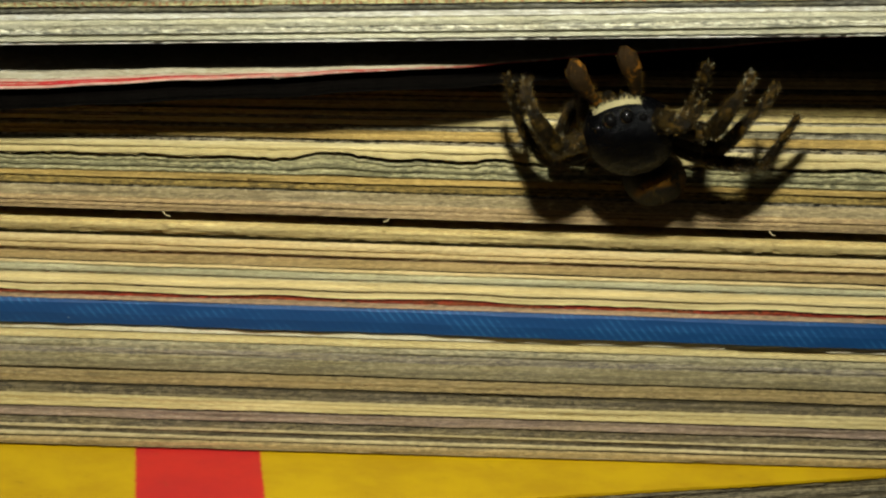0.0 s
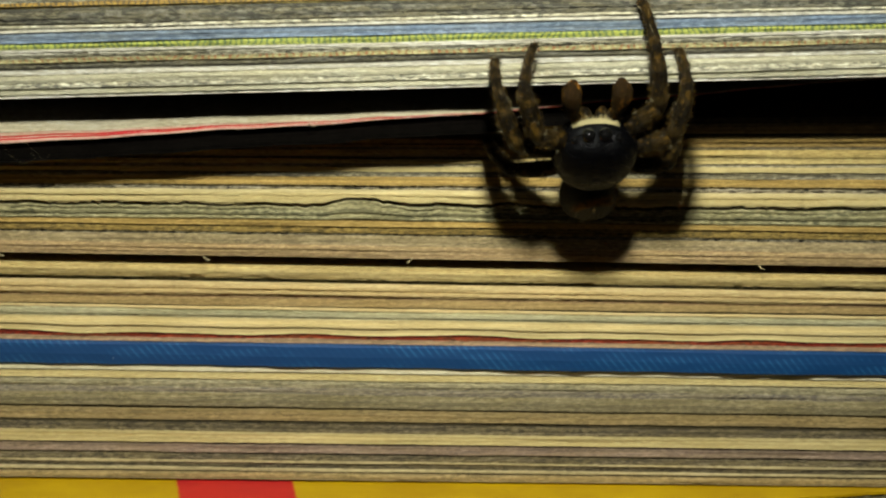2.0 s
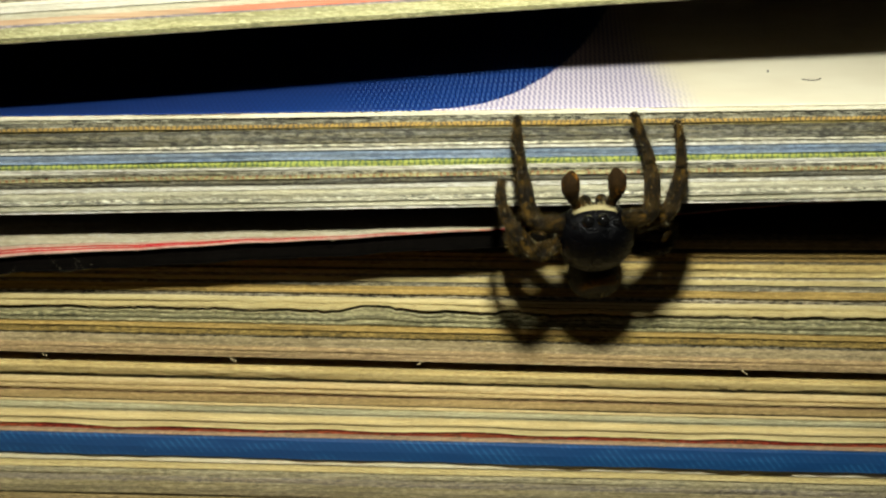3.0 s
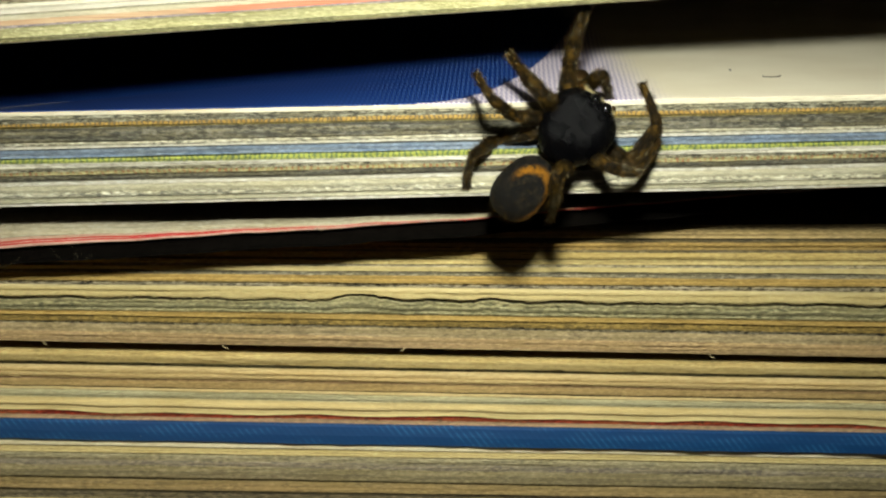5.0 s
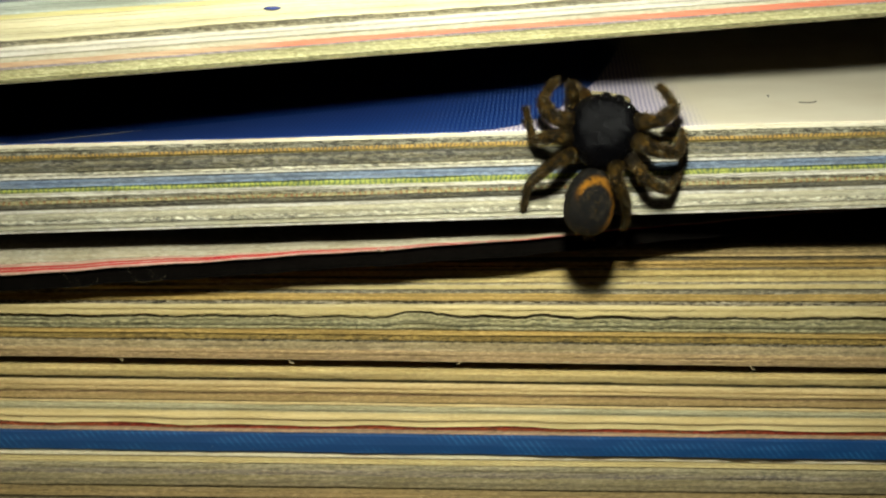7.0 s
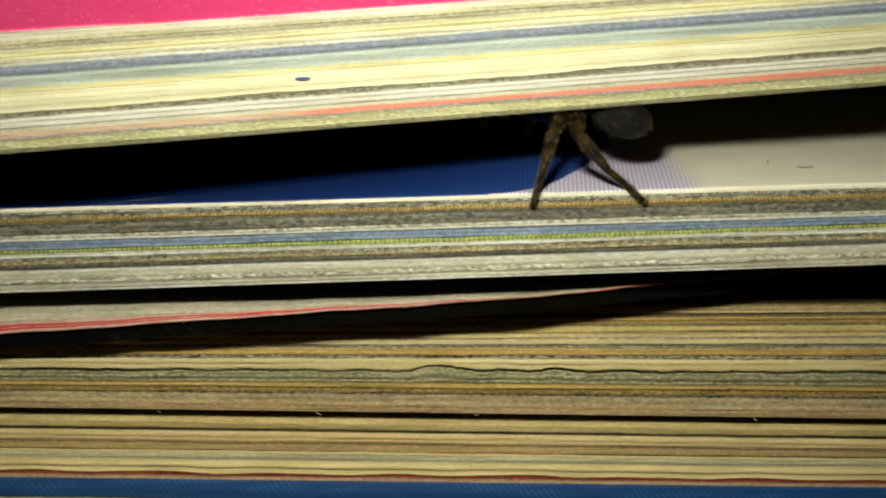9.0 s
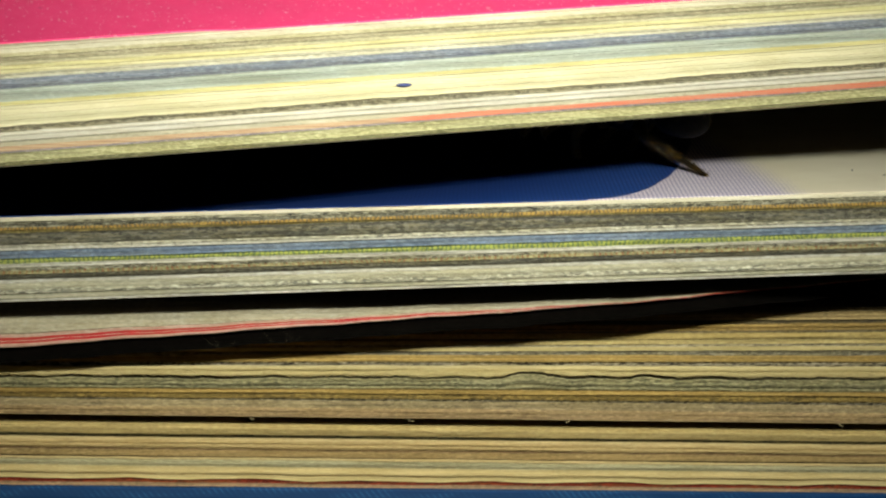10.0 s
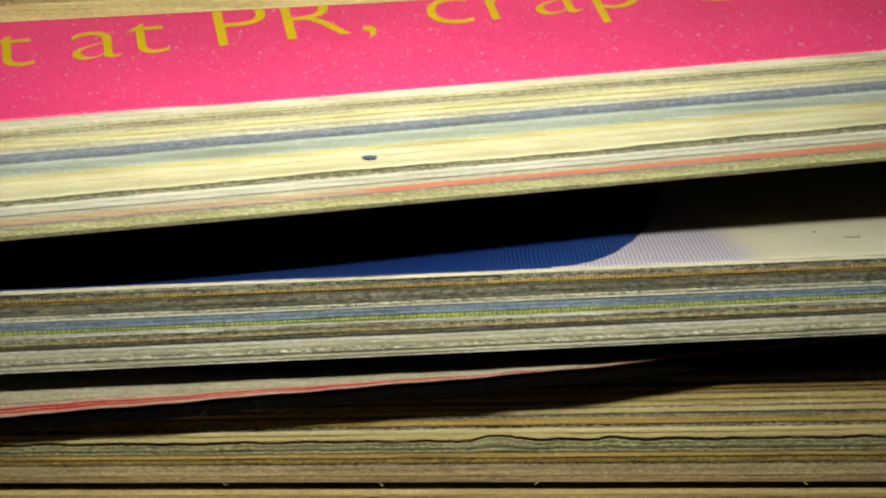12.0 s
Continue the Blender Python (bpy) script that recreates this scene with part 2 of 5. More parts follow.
def cover_stock(name, rgb, rough=0.42, scuff=0.5, scuff_rgb=(240, 200, 190)):
    """Coated cover paper with scuffs, dust and faint handling marks."""
    n = Nodes(name)
    base = lin(*rgb)
    tone = n.noise((0.12, 0.12, 0.12), 3, 0.5, 2.0)
    specks = n.noise((1.6, 1.1, 1.6), 5, 0.7, 14.0)
    small = n.noise((6.0, 5.0, 6.0), 3, 0.6, 4.0)
    col = n.mix(n.ramp(tone, 0.35, 0.7), base, n.mix(1.0, base, (0.90, 0.88, 0.88, 1), "MULTIPLY"))
    col = n.mix(n.math("MULTIPLY", n.ramp(specks, 0.635, 0.69), scuff), col, lin(*scuff_rgb))
    col = n.mix(n.math("MULTIPLY", n.ramp(small, 0.625, 0.68), min(1.0, scuff * 1.5)), col, lin(*scuff_rgb))
    col = n.mix(n.math("MULTIPLY", n.ramp(specks, 0.34, 0.29), 0.3), col, lin(60, 40, 45))
    n.bump(n.math("ADD", specks, n.math("MULTIPLY", small, 0.4)), 0.25, 0.03)
    return n.done(col, n.ramp(specks, 0.3, 0.8, rough, rough + 0.25), 0.4)


def halftone(n, px, py):
    """The lattice of print dots, -1 to 1: every other row is shifted by half a step."""
    x, y, z = n.xyz()
    wob = n.math("MULTIPLY", n.noise((1.2, 0.8, 1.2), 2, 0.5, 41.0), 0.10)
    a = n.math("MULTIPLY", n.math("ADD", x, wob), 2 * math.pi / px)
    b = n.math("MULTIPLY", n.math("ADD", y, wob), 2 * math.pi / py)
    return n.math("ADD", n.math("MULTIPLY", n.math("SINE", n.math("SUBTRACT", a, b)), 0.56), n.math("MULTIPLY", n.math("SINE", n.math("ADD", a, b)), 0.44))


def printed_sky_cover():
    """Cover with a dark blue field that ends in a curve, a lavender field, then bare cream, printed in dots."""
    n = Nodes("printed_cover_blue")
    x, y, z = n.xyz()
    dots = halftone(n, 0.20, 1.9)
    cloud = n.noise((0.2, 0.25, 0.2), 3, 0.5, 7.0)
    depth = n.math("MAXIMUM", y, 0.0)
    edge = n.math("ADD", n.math("MULTIPLY", n.math("SQRT", depth), 1.95), 2.0)
    wob = n.math("MULTIPLY", n.math("SUBTRACT", n.noise((2.5, 2.5, 2.5), 2, 0.5, 1.0), 0.5), 0.25)
    is_lav = n.ramp(n.math("ADD", n.math("SUBTRACT", x, edge), wob), -0.08, 0.10)
    is_bare = n.ramp(n.math("ADD", x, n.math("MULTIPLY", wob, 4.0)), 10.3, 12.6)
    near = n.ramp(n.math("SUBTRACT", x, edge), -9.0, -0.5, 0.45, 1.0)
    blue = n.mix(n.math("MULTIPLY", near, n.ramp(dots, -0.1, 0.6)), lin(6, 44, 122), lin(82, 120, 190))
    blue = n.mix(n.ramp(cloud, 0.42, 0.62, 0.0, 0.35), blue, lin(14, 66, 146))
    lav = n.mix(n.ramp(dots, -0.3, 0.5), lin(262, 250, 256), lin(176, 166, 206))
    bare = n.mix(n.ramp(cloud, 0.3, 0.7), lin(280, 270, 240), lin(268, 256, 224))
    col = n.mix(is_bare, n.mix(is_lav, blue, lav), bare)
    fleck = n.noise((2.6, 1.6, 2.6), 4, 0.7, 31.0)
    col = n.mix(n.ramp(fleck, 0.735, 0.77, 0.0, 0.8), col, lin(225, 225, 230))
    n.bump(fleck, 0.2, 0.02)
    return n.done(col, 0.38, 0.4)


def spine_blue():
    n = Nodes("printed_spine_blue")
    x, y, z = n.xyz()
    k = 2 * math.pi / 0.30
    slant = n.math("SINE", n.math("MULTIPLY", n.math("ADD", x, n.math("MULTIPLY", z, 0.8)), k))
    wear = n.noise((0.35, 0.5, 2.0), 4, 0.6, 6.0)
    col = n.mix(n.math("MULTIPLY", n.ramp(slant, 0.1, 0.8), n.ramp(wear, 0.45, 0.65, 0.05, 0.45)), lin(9, 64, 114), lin(52, 112, 158))
    col = n.mix(n.ramp(wear, 0.35, 0.7), n.mix(1.0, col, (0.80, 0.84, 0.88, 1), "MULTIPLY"), col)
    chip = n.noise((3.0, 3.0, 5.0), 3, 0.6, 17.0)
    col = n.mix(n.ramp(chip, 0.74, 0.79), col, lin(214, 214, 205))
    n.bump(n.math("ADD", chip, n.math("MULTIPLY", slant, 0.05)), 0.3, 0.03)
    return n.done(col, 0.55, 0.3)


def yellow_cover():
    """Yellow cover with one red printed block."""
    n = Nodes("printed_cover_yellow")
    x, y, z = n.xyz()
    wob = n.math("MULTIPLY", n.math("SUBTRACT", n.noise((3, 3, 3), 2, 0.5, 1.0), 0.5), 0.12)
    xx = n.math("ADD", n.math("ADD", x, wob), n.math("MULTIPLY", y, 0.11))
    red = n.math("MULTIPLY", n.ramp(xx, -6.75, -6.58), n.ramp(xx, -2.38, -2.20, 1.0, 0.0))
    cloud = n.noise((0.4, 0.5, 0.4), 4, 0.6, 3.0)
    grime = n.noise((1.7, 1.5, 1.7), 4, 0.65, 23.0)
    yel = n.mix(n.ramp(cloud, 0.3, 0.7), lin(202, 164, 3), lin(184, 144, 5))
    rd = n.mix(n.ramp(cloud, 0.3, 0.7), lin(206, 44, 34), lin(188, 36, 36))
    col = n.mix(red, yel, rd)
    col = n.mix(n.ramp(grime, 0.62, 0.78, 0.0, 0.35), col, lin(120, 96, 20))
    n.bump(grime, 0.2, 0.02)
    return n.done(col, 0.5, 0.35)


def plain(name, rgb, rough, spec=0.3, vary=0.2, scale=1.0, bump_mm=0.03, metal=0.0):
    n = Nodes(name)
    a = n.noise((0.6 * scale,) * 3, 4, 0.6, 2.0)
    b = n.noise((6.0 * scale,) * 3, 3, 0.6, 8.0)
    base = lin(*rgb)
    col = n.mix(n.ramp(a, 0.3, 0.7), base, n.mix(1.0, base, (1 - vary, 1 - vary, 1 - vary, 1), "MULTIPLY"))
    col = n.mix(n.ramp(b, 0.55, 0.75, 0.0, vary), col, lin(20, 18, 16))
    n.bump(b, 0.4, bump_mm)
    return n.done(col, rough, spec, metal)


def wood_top():
    n = Nodes("wood")
    g = n.noise((0.012, 0.25, 0.25), 5, 0.6, 2.0)
    f = n.noise((0.05, 1.2, 1.2), 4, 0.6, 5.0)
    col = n.mix(n.ramp(g, 0.3, 0.7), lin(42, 28, 20), lin(30, 20, 14))
    col = n.mix(n.ramp(f, 0.5, 0.8, 0.0, 0.4), col, lin(18, 12, 9))
    n.bump(f, 0.3, 0.05)
    return n.done(col, 0.92, 0.05)


# ---- building ----
def part(name, verts, faces, material, parent=None, label="", smooth=False):
    """Links one mesh, given in millimetres of the parent's frame, under a thing."""
    me = bpy.data.meshes.new(name)
    me.from_pydata((np.asarray(verts, dtype=float) * MM).tolist(), [], faces)
    me.materials.append(material)
    if smooth:
        me.polygons.foreach_set("use_smooth", [True] * len(me.polygons))
    me.validate()
    me.update()
    ob = new(name, me)
    if parent:
        ob.parent = parent
    if label:
        tagged(ob, label)
    return ob


def thing(name, z, label, category, group=""):
    ob = new(name)
    ob.location = (0, 0, z * MM)
    ob.empty_display_size = 0.005
    return tagged(ob, label, category, group)




def hold(x, lo=-34.0, hi=38.0):
    """Lets a slope run through the open stretch and lie level past it."""
    return np.clip(x, lo, hi)


def wave(x, seed, size):
    """A smooth uneven line along x."""
    r = np.random.default_rng(seed)
    out = 0 * x
    for k in range(6):
        w = size * (1.0, 1.7, 3.1, 5.3, 8.9, 15.0)[k]
        out = out + r.normal() / (k + 1.2) * np.sin(x * 2 * np.pi / (46.0 / w) + r.uniform(0, 6.3))
    return out * 0.4


XS = np.unique(np.concatenate([np.linspace(-75, -32, 6), np.arange(-32, -27, 1.0), np.arange(-27, 31.01, 0.16), np.arange(32, 38, 1.0), np.linspace(38, 135, 8)]).round(3))
NX = len(XS)


def sheets(levels, ys, zbase):
    """Solid sheets. levels: for each sheet its top and bottom z over (x, y), its front y over x and the line behind it. Gives verts and faces."""
    verts, faces = [], []
    ny = len(ys)
    base = 0
    ix, iy = np.meshgrid(np.arange(NX - 1), np.arange(ny - 1), indexing="ij")
    a = (ix * ny + iy).ravel()
    q = np.stack([a, a + ny, a + ny + 1, a + 1], 1)
    n = NX * ny
    f = np.arange(NX - 1) * ny
    b = f + ny - 1
    front = np.stack([f + n, f + ny + n, f + ny, f], 1)
    back = np.stack([b, b + ny, b + ny + n, b + n], 1)
    s0 = np.arange(ny - 1)
    left = np.stack([s0, s0 + 1, s0 + 1 + n, s0 + n], 1)
    s1 = s0 + (NX - 1) * ny
    right = np.stack([s1 + n, s1 + 1 + n, s1 + 1, s1], 1)
    for top, bot, yf, yb in levels:
        Y = np.repeat(np.convolve(np.pad(yb, 40, "edge"), np.ones(81) / 81, "valid")[:, None], ny, 1) + np.asarray(ys)[None, :]
        Y[:, 0] = yf
        X = np.repeat(XS[:, None], ny, 1)
        v = np.concatenate([np.stack([X, Y, top - zbase], -1).reshape(-1, 3), np.stack([X, Y, bot - zbase], -1).reshape(-1, 3)])
        verts.append(v)
        faces.append(np.concatenate([q, q[:, ::-1] + n, front, back, left, right]) + base)
        base += 2 * n
    return np.concatenate(verts), np.concatenate(faces).tolist()


def magazine(root, bands, top, bot, y_top, y_bot, ys, zbase, seed, rough_y=0.042, lift=None, tears=None, pitch=0.10, fan=False):
    """Builds the cut edge of a magazine from its bands, top to bottom. Each band: part name, relative thickness, material
    (None: an open gap) and how far it stands back. tears: {boundary: offset over x} for ragged band edges. fan: the lift fades towards the lowest sheet."""
    total = sum(b[1] for b in bands)
    r = np.random.default_rng(seed)
    u = 0.0
    ny = len(ys)
    rise = np.zeros((NX, ny)) if lift is None else lift
    for i, (name, thick, material, back) in enumerate(bands):
        u0, u1 = u, u + thick / total
        u = u1
        if material is None:
            continue
        t0, t1, b0, b1 = top(XS), bot(XS), y_top(XS), y_bot(XS)
        z_at = lambda w: t0 + (t1 - t0) * w + wave(XS, seed + int(w * 400), 1.0) * 0.035 * min(1.0, 12 * w * (1 - w))
        hi, lo = z_at(u0), z_at(u1)
        if tears and i in tears:
            lo = lo + tears[i](XS)
        if tears and (i - 1) in tears:
            hi = hi + tears[i - 1](XS)
        if tears and (i - 2) in tears and bands[i - 1][2] is None:
            hi = hi + tears[i - 2](XS)
        mean = float(np.mean(hi - lo))
        count = max(1, int(round(mean / pitch)))
        for k in range(count):
            w0, w1 = k / count, (k + 1) / count
            gap = 0.0 if count == 1 else 0.02
            zt = hi + (lo - hi) * (w0 + gap * 0.5 / count)
            zb = hi + (lo - hi) * (w1 - gap * 0.5 / count)
            zt = zt + (0 if k == 0 else 0.012 * wave(XS, seed * 31 + i * 17 + k, 3.0) + r.normal(0, 0.006, NX))
            um = u0 + (u1 - u0) * (k + 0.5) / count
            yf = b0 + (b1 - b0) * um + (0.0 if callable(back) else back) + r.normal() * rough_y + wave(XS, seed * 7 + i * 13 + k, 2.4) * rough_y * 0.9 + r.normal(0, 0.22 * rough_y, NX)
            zt, zb = np.repeat(zt[:, None], ny, 1) + rise * (1 - um * fan), np.repeat(zb[:, None], ny, 1) + rise * (1 - um * fan)
            yb = yf
            if callable(back):
                cut = back(XS)
                for z in (zt, zb):
                    z[:, 0] += cut * (rise[:, 1] - rise[:, 0]) / (ys[1] - ys[0])
                yf = yf + cut
            v, f = sheets([(zt, zb, yf, yb)], ys, zbase)
            part(name, v, f, material, root)
    return root


def line(c, m):
    return lambda x: c + m * hold(x)


# ---- the structure: a table top under the stack and a plain room round it ----
def slab(name, lo, hi, material, label):
    x0, y0, z0 = lo
    x1, y1, z1 = hi
    v = [(x, y, z) for x in (x0, x1) for y in (y0, y1) for z in (z0, z1)]
    f = [(0, 1, 3, 2), (4, 6, 7, 5), (0, 4, 5, 1), (2, 3, 7, 6), (0, 2, 6, 4), (1, 5, 7, 3)]
    ob = part(name, v, f, material)
    return tagged(ob, label, kind="structure")


TABLE = -22.9
wall_paint = plain("wall_paint", (150, 142, 126), 0.9, 0.2, 0.08, 0.02)
# unseen table, toned dark and matt to keep bounced light off the stack
slab("floor", (-900, -900, TABLE - 30), (900, 900, TABLE), wood_top(), "unseen matt table top, dark to cut bounced light, under the stack")
slab("wall_north", (-900, 900, TABLE), (900, 940, 1200), wall_paint, "plain dim wall")
# wall stops short: an opening added so the fill light reaches the stack
slab("wall_south", (-900, -940, 900), (900, -900, 1200), wall_paint, "plain dim wall above an opening added to let fill light in")
slab("wall_west", (-940, -940, TABLE), (-900, 940, 1200), wall_paint, "plain dim wall")
slab("wall_east", (900, -940, TABLE), (940, 940, 1200), wall_paint, "plain dim wall")
slab("ceiling", (-940, -940, 1200), (940, 940, 1230), wall_paint, "plain dim ceiling")

FLAT = [0.0, 2.5, 285.0]
GROUP = "magazines in the stack"

# ---- yellow magazine at the foot of the stack, turned a little ----
mag = thing("magazine", -20.4, "yellow-covered magazine with a red printed block, lowest in the stack", "magazine", GROUP)
E_TOP = lambda x: -16.02 - 0.055 * hold(x)
e_front = lambda x: -1.15 + 0.25 * np.clip(x, -36, 40)
magazine(mag, [("front_cover", 0.9, yellow_cover(), 0.0), ("back_cover", 0.5, paper((196, 150, 40), 0.3), 0.25), ("page", 9, paper((150, 138, 112), 0.5), 0.1),
               ("page", 8, paper((190, 172, 128), 0.3), 0.0), ("page", 12, paper((132, 122, 104), 0.5), 0.1), ("page", 6, paper((200, 180, 130), 0.3), 0.0)],
         E_TOP, lambda x: E_TOP(x) - 4.3, e_front, e_front, FLAT, -20.4, 11)

# ---- grey magazine ----
mag = thing("magazine", -15.9, "thick magazine with grey and dark inked page edges", "magazine", GROUP)
g1, g2, g3 = paper((188, 178, 144), 0.4), paper((124, 112, 88), 0.65, (48, 44, 36)), paper((156, 144, 110), 0.45, (84, 78, 60))
cream, tan, white = paper((226, 206, 146), 0.12, streak=0.12), paper((186, 162, 112), 0.3), paper((226, 218, 186), 0.15, streak=0.15)
# dark paper; on thin set-back bands the colour stands in for crevice shade
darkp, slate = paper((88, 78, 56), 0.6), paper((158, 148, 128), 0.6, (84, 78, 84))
pale_edge = paper((200, 184, 140), 0.2)
pinkish = paper((164, 142, 124), 0.35, (90, 80, 76))
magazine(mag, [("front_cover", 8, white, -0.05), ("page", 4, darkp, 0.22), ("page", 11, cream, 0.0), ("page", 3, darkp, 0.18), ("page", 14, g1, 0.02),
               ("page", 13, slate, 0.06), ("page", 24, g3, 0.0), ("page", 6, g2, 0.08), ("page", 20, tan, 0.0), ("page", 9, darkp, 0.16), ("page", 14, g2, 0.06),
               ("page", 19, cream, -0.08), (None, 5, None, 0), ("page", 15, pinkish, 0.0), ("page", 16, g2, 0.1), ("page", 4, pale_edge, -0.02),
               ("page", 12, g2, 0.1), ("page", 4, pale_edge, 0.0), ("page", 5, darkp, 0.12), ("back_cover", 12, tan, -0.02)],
         line(-11.92, -0.044), line(-15.92, -0.056), line(4.4, 0.04), line(3.0, 0.06), FLAT, -15.9, 23)

# ---- thin stapled booklet, its blue fold to the front ----
mag = thing("booklet", -11.85, "thin booklet with a blue printed fold facing out", "booklet", GROUP)
g_top, g_bot = line(-10.86, -0.042), line(-11.9, -0.044)
OUTER = [(200.0, 0.0), (0.40, 0.0), (0.14, 0.03), (0.03, 0.12), (0.0, 0.5), (0.03, 0.88), (0.14, 0.97), (0.40, 1.0), (200.0, 1.0)]
INNER = [(200.0, 0.14), (0.66, 0.14), (0.38, 0.2), (0.24, 0.32), (0.18, 0.5), (0.24, 0.68), (0.38, 0.8), (0.66, 0.86), (200.0, 0.86)]


def folded(profile):
    """A fold along x, from a closed outline in depth and height."""
    verts = []
    for x in XS:
        zt, zb = float(g_top(x)), float(g_bot(x))
        fy = 4.15 + 0.034 * float(hold(x)) + 0.04 * math.sin(x * 0.7) + 0.02 * math.sin(x * 2.9)
        verts += [(x, fy + p, zb + (zt - zb) * h + 11.85) for p, h in profile]
    m = len(profile)
    faces = [(i * m + k, i * m + (k + 1) % m, (i + 1) * m + (k + 1) % m, (i + 1) * m + k) for i in range(NX - 1) for k in range(m)]
    return verts, faces + [tuple(range(m)), tuple((NX - 1) * m + k for k in reversed(range(m)))]


part("cover", *folded(OUTER + INNER[::-1]), spine_blue(), mag)
part("page_block", *folded([(p + 0.03, 0.5 + (h - 0.5) * 0.95) for p, h in INNER]), paper((220, 212, 190), 0.2), mag, "white inner pages")

# ---- cream magazine under the wide dark gap ----
mag = thing("magazine", -10.8, "aged magazine with cream page edges and a torn red-brown back cover", "magazine", GROUP)
pale_tan = paper((236, 210, 152), 0.12, streak=0.12)
redbrown = paper((146, 44, 26), 0.7, (40, 20, 16))
pinkpage = paper((204, 172, 138), 0.3)
torn = lambda x: 0.045 * wave(x, 91, 3.0) + 0.045 * wave(x, 92, 8.0) + 0.02 * np.sin(x * 0.35 + 1.0) - 0.08 * np.exp(-((x - 23) / 3.5) ** 2)
magazine(mag, [("front_cover", 24, paper((216, 192, 130), 0.2, streak=0.2), 0.0), ("page", 10, paper((84, 80, 56), 0.9, (24, 24, 18)), 0.2), ("page", 5, pale_tan, -0.02), ("page", 18, paper((222, 194, 136), 0.12), 0.0),
               ("page", 6, paper((150, 122, 88), 0.4), 0.12), ("page", 12, paper((204, 174, 116), 0.25), 0.03), ("page", 4, darkp, 0.14), ("page", 4, pale_tan, 0.0),
               ("page", 16, paper((206, 200, 160), 0.15), 0.02), ("page", 30, paper((238, 216, 156), 0.04, streak=0.08), -0.05), ("page", 10, redbrown, 0.03), ("back_cover", 8, pinkpage, 0.02)],
         line(-7.80, -0.04), line(-10.86, -0.042), line(4.1, 0.035), line(4.25, 0.035), FLAT, -10.8, 37, tears={9: torn, 10: lambda x: 0.3 * torn(x)})

def smooth01(v):
    v = np.clip(v, 0, 1)
    return v * v * (3 - 2 * v)


# ---- leaflet that sags over the front of the magazine below ----
f_hold = lambda x: np.clip(x, -25.0, 22.0)
F_BOT = lambda x: -1.46 + 0.057 * f_hold(x) + 0.02 * np.sin(x * 0.9) + 0.012 * np.sin(x * 2.3 + 1.0)
F_TOP = lambda x: F_BOT(x) + np.maximum(0.07, 0.44 - 0.033 * (f_hold(x) + 7.0))

# ---- tan magazine with a ragged torn section ----
mag = thing("magazine", -7.1, "aged magazine with tan page edges and a ragged torn section", "magazine", GROUP)
speck = paper((168, 158, 134), 1.1, (14, 13, 14))
ochre = paper((198, 166, 96), 0.3, (124, 98, 52))
greygreen = paper((162, 156, 118), 0.7, (58, 62, 48))
olive = paper((176, 148, 80), 0.7, (64, 56, 34))


def ragged(x):
    bumpy = 0.25 / (1 + np.exp(-(x + 0.95) * 4.0)) / (1 + np.exp((x - 1.35) * 3.2)) * (1 + 0.08 * np.sin(x * 5))
    step = 0.09 * np.exp(-((x - 5.4) / 0.5) ** 2) + 0.05 * np.exp(-((x - 14.2) / 0.9) ** 2) + 0.06 * np.exp(-((x - 19.6) / 0.6) ** 2)
    return bumpy + step + 0.05 * wave(x, 55, 3.5) + 0.05 * wave(x, 77, 9.0) + 0.045 * wave(x, 78, 14.0) + np.random.default_rng(4).normal(0, 0.014, len(x))


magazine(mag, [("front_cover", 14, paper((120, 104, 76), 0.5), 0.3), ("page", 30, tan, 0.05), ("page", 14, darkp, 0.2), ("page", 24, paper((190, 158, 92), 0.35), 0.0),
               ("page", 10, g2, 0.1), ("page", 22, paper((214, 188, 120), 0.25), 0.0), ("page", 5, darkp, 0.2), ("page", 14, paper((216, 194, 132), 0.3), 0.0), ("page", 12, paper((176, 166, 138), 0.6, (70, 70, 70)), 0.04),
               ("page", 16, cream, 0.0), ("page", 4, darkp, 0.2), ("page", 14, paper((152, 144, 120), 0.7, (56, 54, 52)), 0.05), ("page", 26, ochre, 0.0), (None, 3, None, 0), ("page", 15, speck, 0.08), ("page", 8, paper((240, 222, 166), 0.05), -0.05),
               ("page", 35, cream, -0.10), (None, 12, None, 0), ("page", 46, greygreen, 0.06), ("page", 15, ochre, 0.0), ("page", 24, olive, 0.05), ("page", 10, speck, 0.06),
               ("page", 30, paper((176, 158, 120), 0.5, (96, 84, 66)), 0.02), ("back_cover", 40, paper((196, 168, 122), 0.45, (120, 96, 76)), 0.0)],
         line(-2.05, -0.012), line(-7.30, -0.04), line(3.65, 0.035), line(3.75, 0.035), FLAT, -7.1, 41, tears={16: ragged}, pitch=0.085)

tan_magazine = mag

leaf = thing("leaflet", -2.4, "thin white leaflet with a red line along its frayed sagging edge", "leaflet", GROUP)
red_edge = paper((214, 34, 46), 0.2, (206, 130, 120))
pale = paper((216, 178, 160), 0.35, (190, 110, 100))
leaf_front = lambda x: 1.22 + 0.10 * np.maximum(f_hold(x) - 3.0, 0.0)
LEAF_YS = [0.0, 0.5, 1.0, 1.5, 2.1, 285.0]
LEAF_RISE = np.stack([np.maximum(0.0, -1.86 - F_BOT(XS)) * smooth01(d / 1.8) for d in LEAF_YS], 1)
